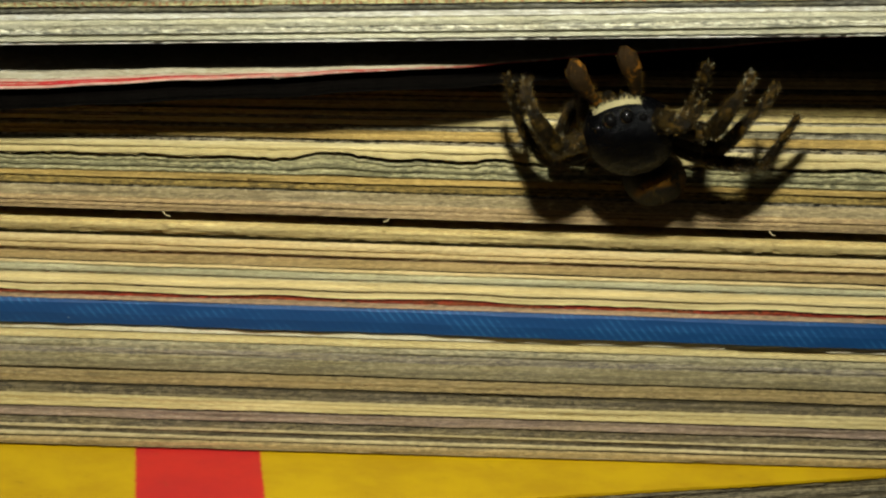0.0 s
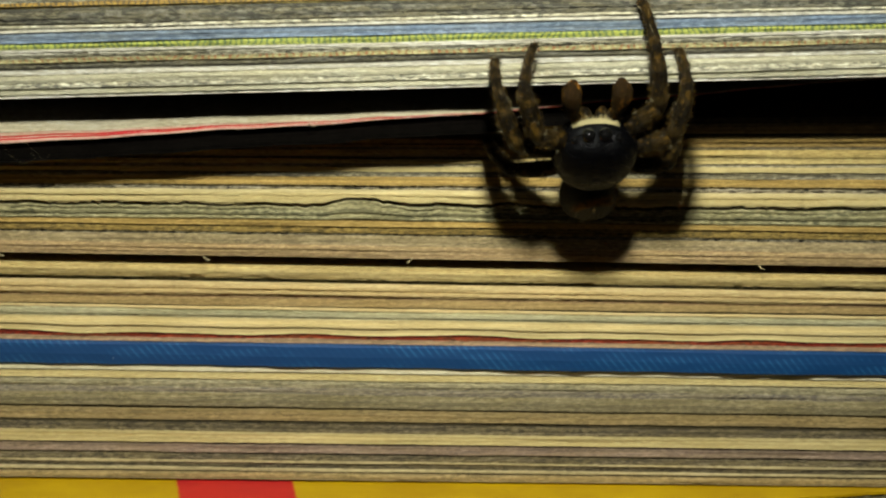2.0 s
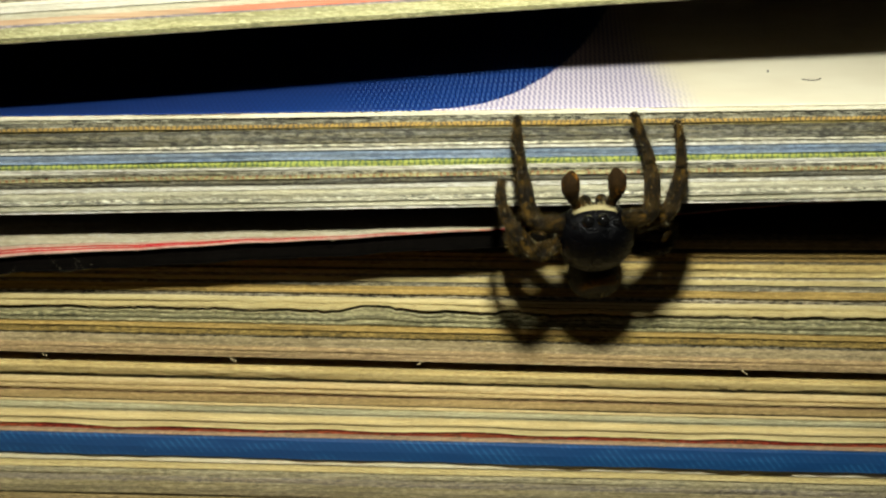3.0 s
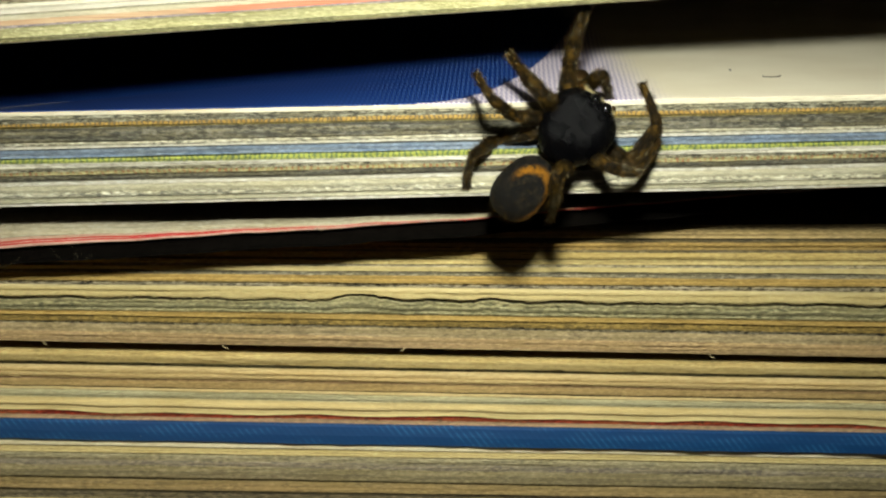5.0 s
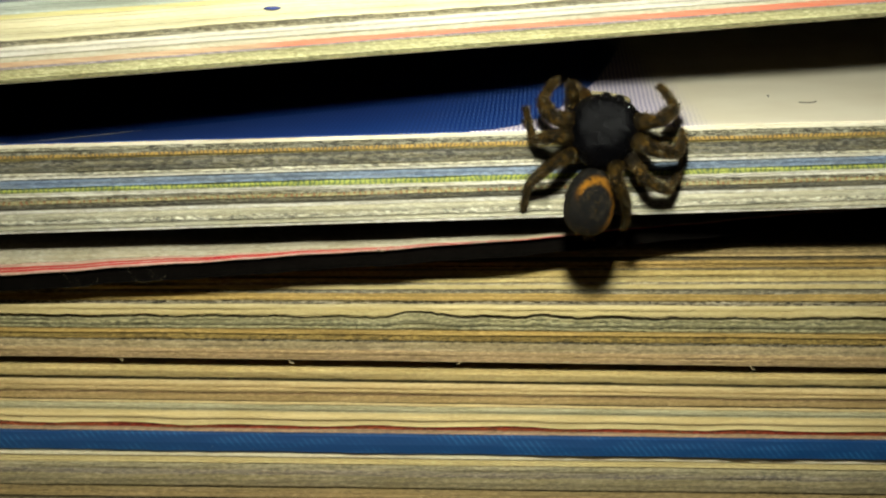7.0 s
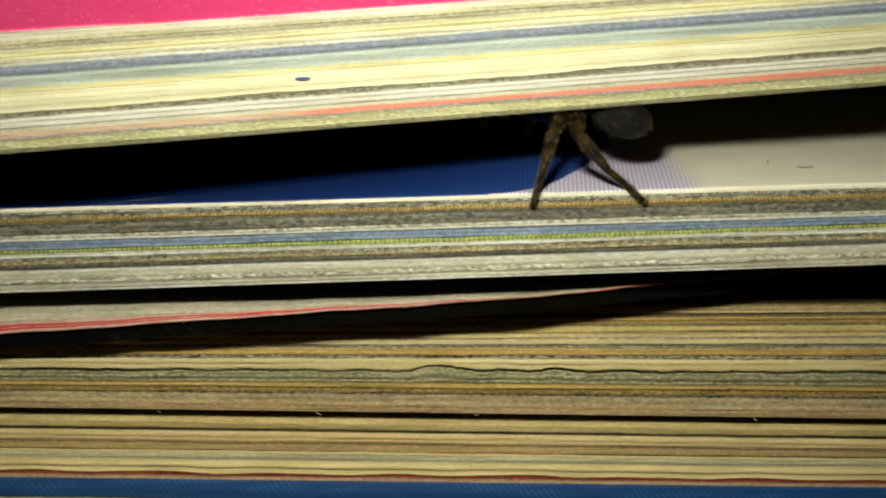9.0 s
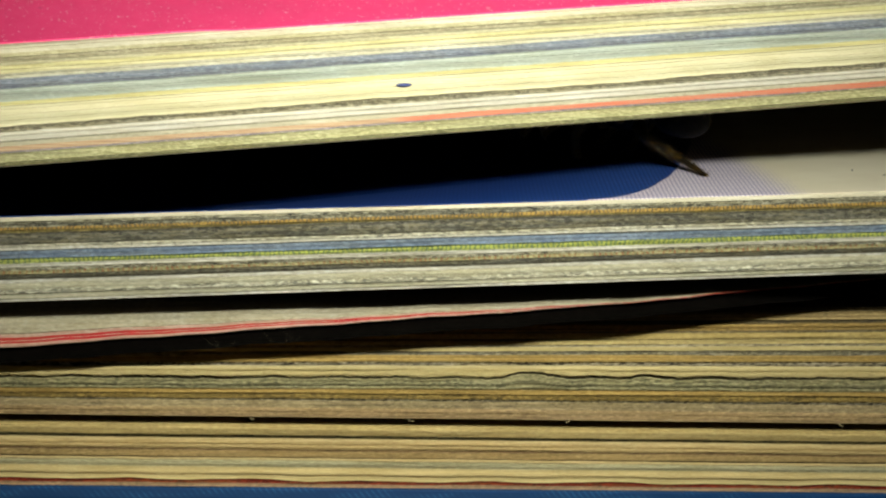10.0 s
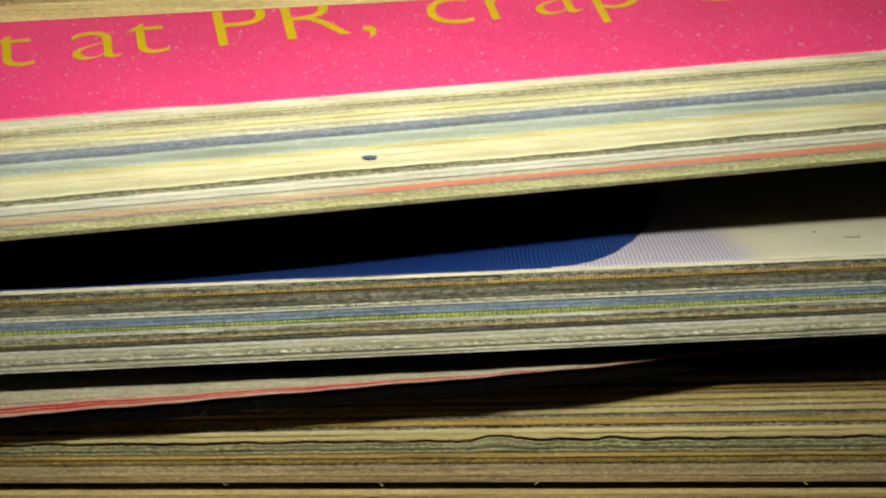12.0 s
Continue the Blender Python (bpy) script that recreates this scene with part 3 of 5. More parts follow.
magazine(leaf, [("page", 36, paper((226, 216, 186), 0.3, (140, 128, 108)), 0.0), ("page", 6, paper((150, 136, 116), 0.5), 0.05), ("page", 12, pale, 0.0), ("page", 15, red_edge, -0.03), ("page", 3, pale, 0.02),
                ("page", 9, red_edge, -0.02), ("page", 15, pale, -0.03)],
         F_TOP, F_BOT, leaf_front, leaf_front, LEAF_YS, -2.4, 53, rough_y=0.035, lift=LEAF_RISE, pitch=0.11)
# black strip added under the front edge, no real cover, to deepen the shade
shade_strip = lambda x: F_BOT(x) - 0.82 + 0.10 * smooth01((x - 4.0) / 14.0) + 0.02 * np.sin(x * 1.3)
magazine(leaf, [("back_cover", 1, plain("shade_black", (14, 12, 10), 0.9, 0.0, 0.3, 3.0), 0.0)], lambda x: F_BOT(x) - 0.01, shade_strip, lambda x: leaf_front(x) + 0.30, lambda x: leaf_front(x) + 0.45, [0.0, 0.5, 0.9, 1.3], -2.4, 57, rough_y=0.02, pitch=0.12)


def thread(points, r, material, parent, zbase, name="fibre"):
    """A fine curled fibre along a smooth way through a few points."""
    pts = [Vector(p) for p in points]
    way = []
    for i in range(len(pts) - 1):
        a, b, c, d = pts[max(i - 1, 0)], pts[i], pts[i + 1], pts[min(i + 2, len(pts) - 1)]
        for k in range(6):
            t = k / 6
            way.append(0.5 * ((2 * b) + (c - a) * t + (2 * a - 5 * b + 4 * c - d) * t * t + (3 * b - a - 3 * c + d) * t ** 3))
    way.append(pts[-1])
    v, f = [], []
    for i, p in enumerate(way):
        w = (way[min(i + 1, len(way) - 1)] - way[max(i - 1, 0)]).normalized()
        s = w.orthogonal().normalized()
        u = w.cross(s)
        v += [tuple(p + r * (s * math.cos(q) + u * math.sin(q)) - Vector((0, 0, zbase))) for q in (0, 1.57, 3.14, 4.71)]
    f = [(4 * i + k, 4 * i + 4 + k, 4 * i + 4 + (k + 1) % 4, 4 * i + (k + 1) % 4) for i in range(len(way) - 1) for k in range(4)]
    return part(name, v, f, material, parent)


lint = plain("lint", (104, 96, 76), 0.8, 0.2, 0.1)
thread([(-12.6, 1.25, -2.25), (-12.3, 1.1, -2.6), (-11.9, 1.05, -2.85), (-11.5, 1.1, -2.7), (-11.6, 1.15, -2.5)], 0.003, lint, leaf, -2.4)
thread([(-11.9, 1.2, -2.1), (-11.4, 1.0, -2.45), (-11.2, 0.9, -2.7), (-10.9, 1.0, -2.5)], 0.0026, lint, leaf, -2.4)
thread([(-15.4, 1.2, -2.3), (-15.0, 0.9, -2.7), (-14.4, 0.85, -2.95), (-13.9, 0.9, -2.75), (-13.8, 1.0, -2.6)], 0.003, lint, leaf, -2.4)
thread([(-14.9, 1.2, -2.3), (-14.6, 1.0, -2.9), (-14.8, 0.95, -3.1), (-15.2, 1.0, -3.0)], 0.0026, lint, leaf, -2.4)
thread([(-1.9, 1.18, -1.52), (-1.75, 1.1, -1.6), (-1.6, 1.12, -1.56)], 0.02, lint, leaf, -2.4)

burr = plain("paper_burr", (214, 196, 150), 0.8, 0.2, 0.2)
for x, y, z, dx, dz in ((-5.8, 3.42, -7.05, 0.25, -0.12), (6.5, 3.82, -7.5, 0.3, 0.1), (15.0, 4.1, -7.85, 0.22, -0.15), (-13.2, 3.16, -6.75, 0.2, -0.1), (1.9, 3.68, -7.32, -0.2, -0.1)):
    thread([(x, y, z), (x + 0.5 * dx, y - 0.14, z + 0.7 * dz), (x + dx, y - 0.10, z + dz)], 0.018, burr, tan_magazine, -7.1, "burr")

# ---- magazine with the blue, lavender and cream cover ----
mag = thing("magazine", 0.0, "magazine with grey-white page edges and a blue and cream cover", "magazine", GROUP)
B_TOP, B_BOT = line(3.77, 0.0185), line(-0.07, 0.02)
# its cover dips behind the front edge at the left, shaped to fit the camera's view
B_YS = [0.0, 3.0, 6.0, 10.0, 30.0, 80.0, 285.0]
B_DIP = 0.17 * np.clip((6.0 - XS) / 22.0, 0.0, 1.1)
B_RISE = np.stack([-B_DIP * d for d in (0.0, 3.0, 6.0, 10.0, 10.0, 0.0, 0.0)], 1)
pg1, pg2 = paper((200, 196, 174), 0.9, (92, 92, 84)), paper((108, 106, 94), 0.8, (36, 36, 34))
pg3, pw = paper((156, 153, 134), 1.0, (46, 46, 42)), paper((228, 224, 208), 0.5, (140, 138, 130), streak=0.2)
orange_dots = paper((206, 166, 84), 0.3, dots=(0.19, (104, 98, 80), 0.3))
green_dots = paper((168, 178, 86), 0.35, dots=(0.22, (84, 104, 76), 0.35))
olive_dots = paper((170, 164, 120), 0.6, (70, 74, 58), dots=(0.24, (150, 92, 60), 0.7))
bluepg = paper((124, 142, 164), 0.5, (60, 76, 100))
pale_page = paper((198, 194, 168), 0.3, (120, 120, 104))
# thin dark back cover added beneath, to cut light bounced into the gap
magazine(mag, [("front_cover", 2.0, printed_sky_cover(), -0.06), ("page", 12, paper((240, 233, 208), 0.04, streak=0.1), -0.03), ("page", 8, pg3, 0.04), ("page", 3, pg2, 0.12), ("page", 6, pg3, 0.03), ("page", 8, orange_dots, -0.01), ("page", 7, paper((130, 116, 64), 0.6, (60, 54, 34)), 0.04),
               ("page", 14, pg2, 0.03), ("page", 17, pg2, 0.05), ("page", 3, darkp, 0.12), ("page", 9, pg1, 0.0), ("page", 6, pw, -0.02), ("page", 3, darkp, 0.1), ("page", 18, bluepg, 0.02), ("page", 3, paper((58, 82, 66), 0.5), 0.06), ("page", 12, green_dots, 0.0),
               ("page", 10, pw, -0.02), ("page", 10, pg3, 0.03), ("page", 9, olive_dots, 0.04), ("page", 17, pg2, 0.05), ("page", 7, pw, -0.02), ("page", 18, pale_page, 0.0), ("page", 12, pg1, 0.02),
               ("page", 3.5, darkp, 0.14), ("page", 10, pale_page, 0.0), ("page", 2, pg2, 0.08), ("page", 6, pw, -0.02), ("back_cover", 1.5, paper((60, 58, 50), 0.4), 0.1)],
         B_TOP, B_BOT, line(0.0, 0.0), line(0.0, 0.0), B_YS, 0.0, 61, rough_y=0.045, pitch=0.095, lift=B_RISE, fan=True)
dark_ink = plain("dark_ink", (70, 60, 48), 0.7)
thread([(16.9, 4.7, 4.10), (17.2, 4.5, 4.105), (17.5, 4.55, 4.11), (17.7, 4.8, 4.115)], 0.025, dark_ink, mag, 0.0, "ink_mark")
thread([(15.85, 6.2, 4.075), (15.9, 6.6, 4.08)], 0.035, dark_ink, mag, 0.0, "ink_mark")

# ---- pink magazine, bulging up behind its front edge and lying on the blue one further back ----
mag = thing("magazine", 7.0, "bulging magazine with a pink cover, yellow lettering and coloured page edges", "magazine", GROUP)
A_TOP, A_BOT = line(12.16, 0.0565), line(6.99, 0.0565)
a_yt, a_yb = line(2.31, 0.09), line(0.93, 0.09)
A_YS = [0.0, 3.0, 8.0, 14.0, 24.0, 45.0, 90.0, 150.0, 200.0, 285.0]


def bulge(d):
    """How far the magazine rises behind its front edge, at a depth d."""
    d = np.asarray(d, dtype=float)
    return np.where(d < 14, 0.40 * d, 5.6 + 0.40 * 14 * (1 - np.exp(-(np.maximum(d, 14) - 14) / 14.0)))


A_RISE = np.stack([bulge(d) * np.ones(NX) * (1 - smooth01((d - 50) / 150)) - (A_BOT(XS) - B_TOP(XS) - 0.05) * smooth01((d - 50) / 150) for d in A_YS], 1)
n = Nodes("paper_edge_red")
streaky = n.noise((0.4, 1.0, 14.0), 4, 0.6, 3.0)
salmon = n.mix(n.ramp(streaky, 0.35, 0.65), lin(214, 118, 90), lin(204, 138, 108))
dull = n.mix(n.ramp(streaky, 0.35, 0.65), lin(176, 140, 108), lin(206, 176, 140))
n.bump(streaky, 0.5, 0.04)
red_page = n.done(n.mix(n.ramp(n.math("ADD", n.xyz()[0], n.math("MULTIPLY", streaky, 3.0)), -5.6, -4.2), dull, salmon), 0.82, 0.2)
pink = cover_stock("pink_cover", (268, 72, 137), 0.55, 0.5, (262, 200, 206))
olivepg = paper((196, 190, 154), 0.3, (140, 128, 90))
a_torn = lambda x: 0.06 * wave(x, 33, 3.0) + 0.05 * wave(x, 34, 1.0)
# thin back cover added beneath; its tone limits light bounced into the gap
magazine(mag, [("front_cover", 3, pink, lambda x: 0.22 / (1 + np.exp((x + 14.2) * 2.2))), ("page", 11, paper((236, 228, 200), 0.08), 0.0), ("page", 6, olivepg, 0.03), ("page", 2, paper((120, 114, 92), 0.5), 0.10), ("page", 7, paper((186, 178, 148), 0.35), 0.03), ("page", 5, paper((206, 200, 166), 0.2), 0.0), ("page", 5, paper((228, 220, 164), 0.08), -0.02), ("page", 2.5, darkp, 0.18), ("page", 5, paper((232, 224, 176), 0.08), 0.0),
               ("page", 9, paper((212, 208, 184), 0.2), 0.02), ("page", 17, paper((136, 144, 158), 0.4, (84, 92, 112)), 0.04), ("page", 20, paper((184, 194, 182), 0.15, (150, 160, 150)), 0.0),
               ("page", 8, paper((236, 224, 158), 0.08, (204, 188, 130)), 0.0), ("page", 31, paper((230, 223, 184), 0.06, (190, 182, 150), streak=0.1), -0.05), (None, 1.5, None, 0), ("page", 9, paper((152, 146, 124), 0.6), 0.04),
               ("page", 4, paper((232, 228, 210), 0.12), -0.03), ("page", 3, paper((92, 88, 76), 0.6), 0.12), ("page", 6, paper((228, 224, 208), 0.08), -0.03), ("page", 3, paper((104, 100, 88), 0.6), 0.12), ("page", 6, paper((224, 218, 190), 0.15), 0.0), ("page", 8, red_page, 0.02), ("page", 5, paper((176, 166, 172), 0.5, (112, 104, 128)), 0.05),
               ("page", 14, paper((200, 196, 150), 0.5, (126, 126, 76)), 0.0), ("page", 5, paper((150, 146, 108), 0.6, (84, 84, 52)), 0.04), ("back_cover", 1.5, paper((96, 88, 74), 0.2), 0.12)],
         A_TOP, A_BOT, a_yt, a_yb, A_YS, 7.0, 71, rough_y=0.03, lift=A_RISE, tears={13: a_torn}, pitch=0.11)


def a_cover(x, y):
    d = y - float(a_yt(np.array(x)))
    return float(A_TOP(np.array(x))) + float(bulge(max(d, 0.0)))


def lettering(word, x0, x1, y0, height):
    """A printed word from x0 to x1 whose baseline starts y0 behind the front edge; bends with the cover."""
    cu = bpy.data.curves.new(word, "FONT")
    cu.body, cu.size, cu.resolution_u, cu.offset = word, 1.0, 6, -0.014
    tmp = new("lettering", cu)
    me = bpy.data.meshes.new_from_object(tmp.evaluated_get(bpy.context.evaluated_depsgraph_get()))
    bpy.data.objects.remove(tmp)
    bm = bmesh.new()
    bm.from_mesh(me)
    bmesh.ops.triangulate(bm, faces=bm.faces[:])
    bmesh.ops.subdivide_edges(bm, edges=[e for e in bm.edges if e.calc_length() > 0.15], cuts=2)
    bpy.data.meshes.remove(me)
    lo, hi = min(v.co.x for v in bm.verts), max(v.co.x for v in bm.verts)
    for v in bm.verts:
        x = x0 + (v.co.x - lo) / (hi - lo) * (x1 - x0)
        y = y0 + 0.13 * x + v.co.y / 0.73 * height
        x = x - 0.1 * v.co.y / 0.73 * height
        v.co = Vector((x, y, a_cover(x, y) + 0.045 - 7.0)) * MM
    out = bpy.data.meshes.new("lettering")
    bm.to_mesh(out)
    bm.free()
    out.materials.append(yellow_ink)
    ob = new("lettering", out)
    ob.parent = mag
    tagged(ob, "yellow printed lettering")


yellow_ink = plain("yellow_ink", (246, 206, 10), 0.45, 0.3, 0.08, 2.0, 0.01)
for word, x0, x1 in (("t", -23.4, -21.4), ("at", -19.7, -15.2), ("PR,", -12.9, -5.4), ("crap", -2.7, 7.9), ("o", 10.5, 13.3)):
    lettering(word, x0, x1, 7.75 if word == "o" else 8.05, 4.45)

# the small blue ink mark on its page edge
v, f = [], []
for k in range(12):
    a = 2 * math.pi * k / 12
    for s, yy in ((1.0, 0.03), (0.75, -0.02)):
        v.append((-6.2 + 0.36 * s * math.cos(a), 0.74 + yy + 0.03 * math.sin(a), 8.93 - 7.0 + 0.075 * s * math.sin(a)))
f = [(2 * k, (2 * k + 2) % 24, (2 * k + 3) % 24, 2 * k + 1) for k in range(12)] + [tuple(range(1, 24, 2))]
part("ink_mark", v, f, plain("blue_ink", (62, 76, 140), 0.6), mag, "small blue ink mark")

# ---- magazine on top, set back on the pink one ----
mag = thing("magazine", 14.6, "cream-edged magazine on top of the stack, set back", "magazine", GROUP)
h_front = lambda x: 10.5 + 0.04 * np.clip(x, -40, 40)
H_D = [0.0, 4.0, 14.0, 35.0, 80.0, 140.0, 190.0, 270.0]
H_RISE = np.stack([np.array([np.interp(h_front(x) + d - a_yt(x), A_YS, A_RISE[i]) for i, x in enumerate(XS)]) for d in H_D], 1)
magazine(mag, [("front_cover", 3, paper((214, 206, 180), 0.1), 0.0), ("page", 25, paper((196, 176, 128), 0.35), 0.02), ("page", 8, cream, 0.0), ("page", 3, darkp, 0.1), ("page", 9, paper((190, 166, 116), 0.4), 0.02), ("back_cover", 12, paper((222, 200, 142), 0.15), 0.0)],
         lambda x: A_TOP(x) + 4.05, lambda x: A_TOP(x) + 0.06, h_front, h_front, H_D, 14.6, 83, lift=H_RISE, pitch=0.12)


# ---- the hand lamp: a short dark tube with a glowing glass ----
def ring(r0, r1, y0, y1, nu=28):
    """A thick ring round y, open at both ends."""
    v = [(r * math.cos(2 * math.pi * k / nu), y, r * math.sin(2 * math.pi * k / nu)) for r, y in ((r0, y0), (r1, y0), (r1, y1), (r0, y1)) for k in range(nu)]
    f = [(a * nu + k, a * nu + (k + 1) % nu, ((a + 1) % 4) * nu + (k + 1) % nu, ((a + 1) % 4) * nu + k) for a in range(4) for k in range(nu)]
    return v, f


hand_lamp = thing("hand_lamp", 0.0, "small hand lamp with a round glowing glass", "lamp")
glow = bpy.data.materials.new("lamp_glow")
glow.use_nodes = True
glow.node_tree.nodes["Principled BSDF"].inputs["Emission Color"].default_value = (*LAMP_RGB, 1)
glow.node_tree.nodes["Principled BSDF"].inputs["Emission Strength"].default_value = LAMP_GLOW
part("glass", [(LAMP_R * math.cos(2 * math.pi * k / 28), 0, -LAMP_R * math.sin(2 * math.pi * k / 28)) for k in range(28)], [tuple(range(28))], glow, hand_lamp, "round glowing glass")
part("tube", *ring(LAMP_R + 0.03, LAMP_R + 0.25, -6.0, 0.35), plain("lamp_tube", (30, 30, 32), 0.4, 0.4, 0.1), hand_lamp)
part("back_plate", *ring(0.0, LAMP_R + 0.02, -1.2, -0.8), plain("lamp_back", (30, 30, 32), 0.4, 0.4, 0.1), hand_lamp)


# ---- the jumping spider ----
# its own frame: y to the front, z to the back's upper side, origin where the two body halves meet
def hairy(n, base, light, amount, painted_glint):
    """Dark skin with patches of pale hair, and hair glints painted on as specks."""
    mott = n.noise((3.4, 2.4, 3.4), 4, 0.65, 3.0)
    fine = n.noise((16, 9, 16), 3, 0.7, 8.0)
    col = n.mix(n.math("MULTIPLY", n.ramp(mott, 0.54, 0.64), amount), base, light)
    col = n.mix(n.ramp(fine, 0.645, 0.71, 0.0, 0.75), col, painted_glint)
    n.bump(n.math("ADD", fine, n.math("MULTIPLY", mott, 0.5)), 1.0, 0.10)
    return col


n = Nodes("spider_carapace")
fine = n.noise((16, 16, 16), 3, 0.7, 2.0)
broad = n.noise((1.5, 1.5, 1.5), 3, 0.5, 4.0)
scale = n.noise((5.0, 5.0, 5.0), 4, 0.7, 6.0)
n.bump(n.math("ADD", fine, n.math("MULTIPLY", broad, 3.0)), 0.5, 0.09)
carapace_mat = n.done(n.mix(n.ramp(scale, 0.62, 0.74, 0.0, 0.25), n.mix(n.ramp(fine, 0.6, 0.8, 0.0, 0.35), lin(4, 4, 5), lin(26, 24, 22)), lin(54, 52, 50)), n.ramp(broad, 0.35, 0.7, 0.22, 0.36), 0.05)

n = Nodes("spider_abdomen")
x, y, z = n.xyz()
col = hairy(n, lin(9, 8, 6), lin(58, 50, 34), 0.45, lin(110, 92, 52))
ring = n.math("SQRT", n.math("ADD", n.math("MULTIPLY", n.math("SUBTRACT", x, 0.12), n.math("MULTIPLY", n.math("SUBTRACT", x, 0.12), 1.0)), n.math("MULTIPLY", n.math("ADD", y, 1.55), n.math("MULTIPLY", n.math("ADD", y, 1.55), 0.50))))
band = n.math("MULTIPLY", n.math("MULTIPLY", n.ramp(ring, 0.66, 0.80), n.ramp(ring, 0.88, 1.02, 1.0, 0.0)), n.ramp(n.math("ADD", y, n.math("MULTIPLY", x, 1.1)), -2.2, -1.2))
col = n.mix(n.math("MULTIPLY", n.math("MULTIPLY", band, n.ramp(n.noise((4, 4, 4), 3, 0.6, 6.0), 0.34, 0.52)), n.ramp(z, -0.5, 0.0)), col, n.mix(n.noise((7, 7, 7), 3, 0.6, 1.0), lin(160, 106, 16), lin(74, 48, 8)))
abdomen_mat = n.done(col, 0.6, 0.12)

n = Nodes("spider_leg")
y = n.xyz()[1]
col = hairy(n, lin(18, 13, 5), lin(110, 82, 28), 0.45, lin(160, 122, 50))
rings = n.math("SINE", n.math("MULTIPLY", y, 5.2))
leg_mat = n.done(n.mix(n.ramp(rings, 0.4, 0.95, 0.0, 0.16), col, lin(96, 74, 30)), 0.36, 0.07)
n = Nodes("spider_palp")
palp_mat = n.done(hairy(n, lin(40, 27, 9), lin(150, 98, 26), 0.8, lin(170, 120, 44)), 0.6, 0.06)
face_mat = plain("spider_white_hair", (160, 148, 106), 0.8, 0.2, 0.2, 3.0)
n = Nodes("spider_eye")
eye_mat = n.done(lin(8, 8, 8), 0.05, 0.8)
bristle_mat = plain("spider_bristle", (112, 86, 36), 0.5, 0.08, 0.3, 2.0)
pale_bristle = plain("spider_pale_bristle", (176, 166, 128), 0.4, 0.3, 0.3, 2.0)
dark_bristle = plain("spider_dark_bristle", (40, 31, 16), 0.6, 0.06, 0.3, 2.0)


def ball(rx, ry, rz, power=2.0, nu=28, nv=18, shape=None):
    """A rounded body along y, squarer for a higher power."""
    v, f = [], []
    e = 2.0 / power
    sg = lambda c: math.copysign(abs(c) ** e, c)
    for j in range(nv + 1):
        t = -math.pi / 2 + math.pi * j / nv
        for i in range(nu):
            p = 2 * math.pi * i / nu
            q = (rx * sg(math.cos(t)) * sg(math.cos(p)), ry * sg(math.sin(t)), rz * sg(math.cos(t)) * sg(math.sin(p)))
            v.append(shape(*q) if shape else q)
    f = [(j * nu + i, (j + 1) * nu + i, (j + 1) * nu + (i + 1) % nu, j * nu + (i + 1) % nu) for j in range(nv) for i in range(nu)]
    return v, f


def tube(points, radii, nu=12, flat=1.0):
    """A tapered limb along y through the given heights, with closed round ends."""
    v, f = [], []
    for (x, y, z), r in zip(points, radii):
        v += [(x + r * math.cos(2 * math.pi * i / nu), y, z + flat * r * math.sin(2 * math.pi * i / nu)) for i in range(nu)]
    m = len(points)
    f = [(j * nu + i, (j + 1) * nu + i, (j + 1) * nu + (i + 1) % nu, j * nu + (i + 1) % nu) for j in range(m - 1) for i in range(nu)]
    f += [tuple(range(nu)), tuple((m - 1) * nu + i for i in reversed(range(nu)))]
    return v, f


def bristles(surface, count, length, r, lean=(0, -0.3, 0), thick=0.011):
    """Short tapered hairs that stand on a surface function, which gives a point and its outward way."""
    v, f = [], []
    for _ in range(count):
        p, w = surface(r)
        w = (Vector(w) + Vector(lean) + Vector(r.normal(0, 0.35, 3))).normalized()
        s = w.orthogonal().normalized()
        t = w.cross(s)
        k = len(v)
        L = length * r.uniform(0.5, 1.3)
        p = Vector(p) - w * 0.03
        for a in (0, 2.1, 4.2):
            v.append(tuple(p + thick * (s * math.cos(a) + t * math.sin(a))))
        v.append(tuple(p + w * L))
        f += [(k, k + 1, k + 3), (k + 1, k + 2, k + 3), (k + 2, k, k + 3)]
    return v, f


spider = thing("jumping_spider", 0.0, "small dark jumping spider with hairy olive legs and orange-banded abdomen", "spider")


def carapace_shape(x, y, z):
    t = (y + 1.5) / 3.0
    w = 0.66 + 0.42 * math.sin(math.pi * min(1, 0.08 + 0.6 * t))
    h = 0.72 + 0.32 * math.sin(math.pi * min(1, 0.15 + 0.62 * t))
    return (x * w, y + 1.5, z * h + 0.05)


carapace = part("carapace", *ball(1.42, 1.55, 0.95, 2.5, shape=carapace_shape), carapace_mat, spider, "glossy black carapace", True)
abdomen = part("abdomen", *ball(1.04, 1.42, 0.92, 2.3, shape=lambda x, y, z: (x * (1 - 0.08 * y), y - 1.4, z + 0.05)), abdomen_mat, spider, "dark abdomen with an orange front band", True)


def on_abdomen(r):
    d = Vector(r.normal(0, 1, 3)).normalized()
    return (1.03 * d.x, 1.41 * d.y - 1.4, 0.91 * d.z + 0.05), (d.x, d.y * 0.7, d.z)


def on_carapace(r):
    d = Vector(r.normal(0, 1, 3)).normalized()
    return (1.30 * d.x, 1.45 * d.y + 1.5, 0.90 * d.z + 0.05), d


hair_rng = np.random.default_rng(5)
part("hair", *bristles(on_abdomen, 700, 0.28, hair_rng, (0, -0.9, 0.1)), dark_bristle, abdomen)
part("hair", *bristles(on_abdomen, 100, 0.26, hair_rng, (0, -0.8, 0.1)), bristle_mat, abdomen)
part("hair", *bristles(on_carapace, 320, 0.24, hair_rng, (0, 0.4, 0.2)), dark_bristle, carapace)
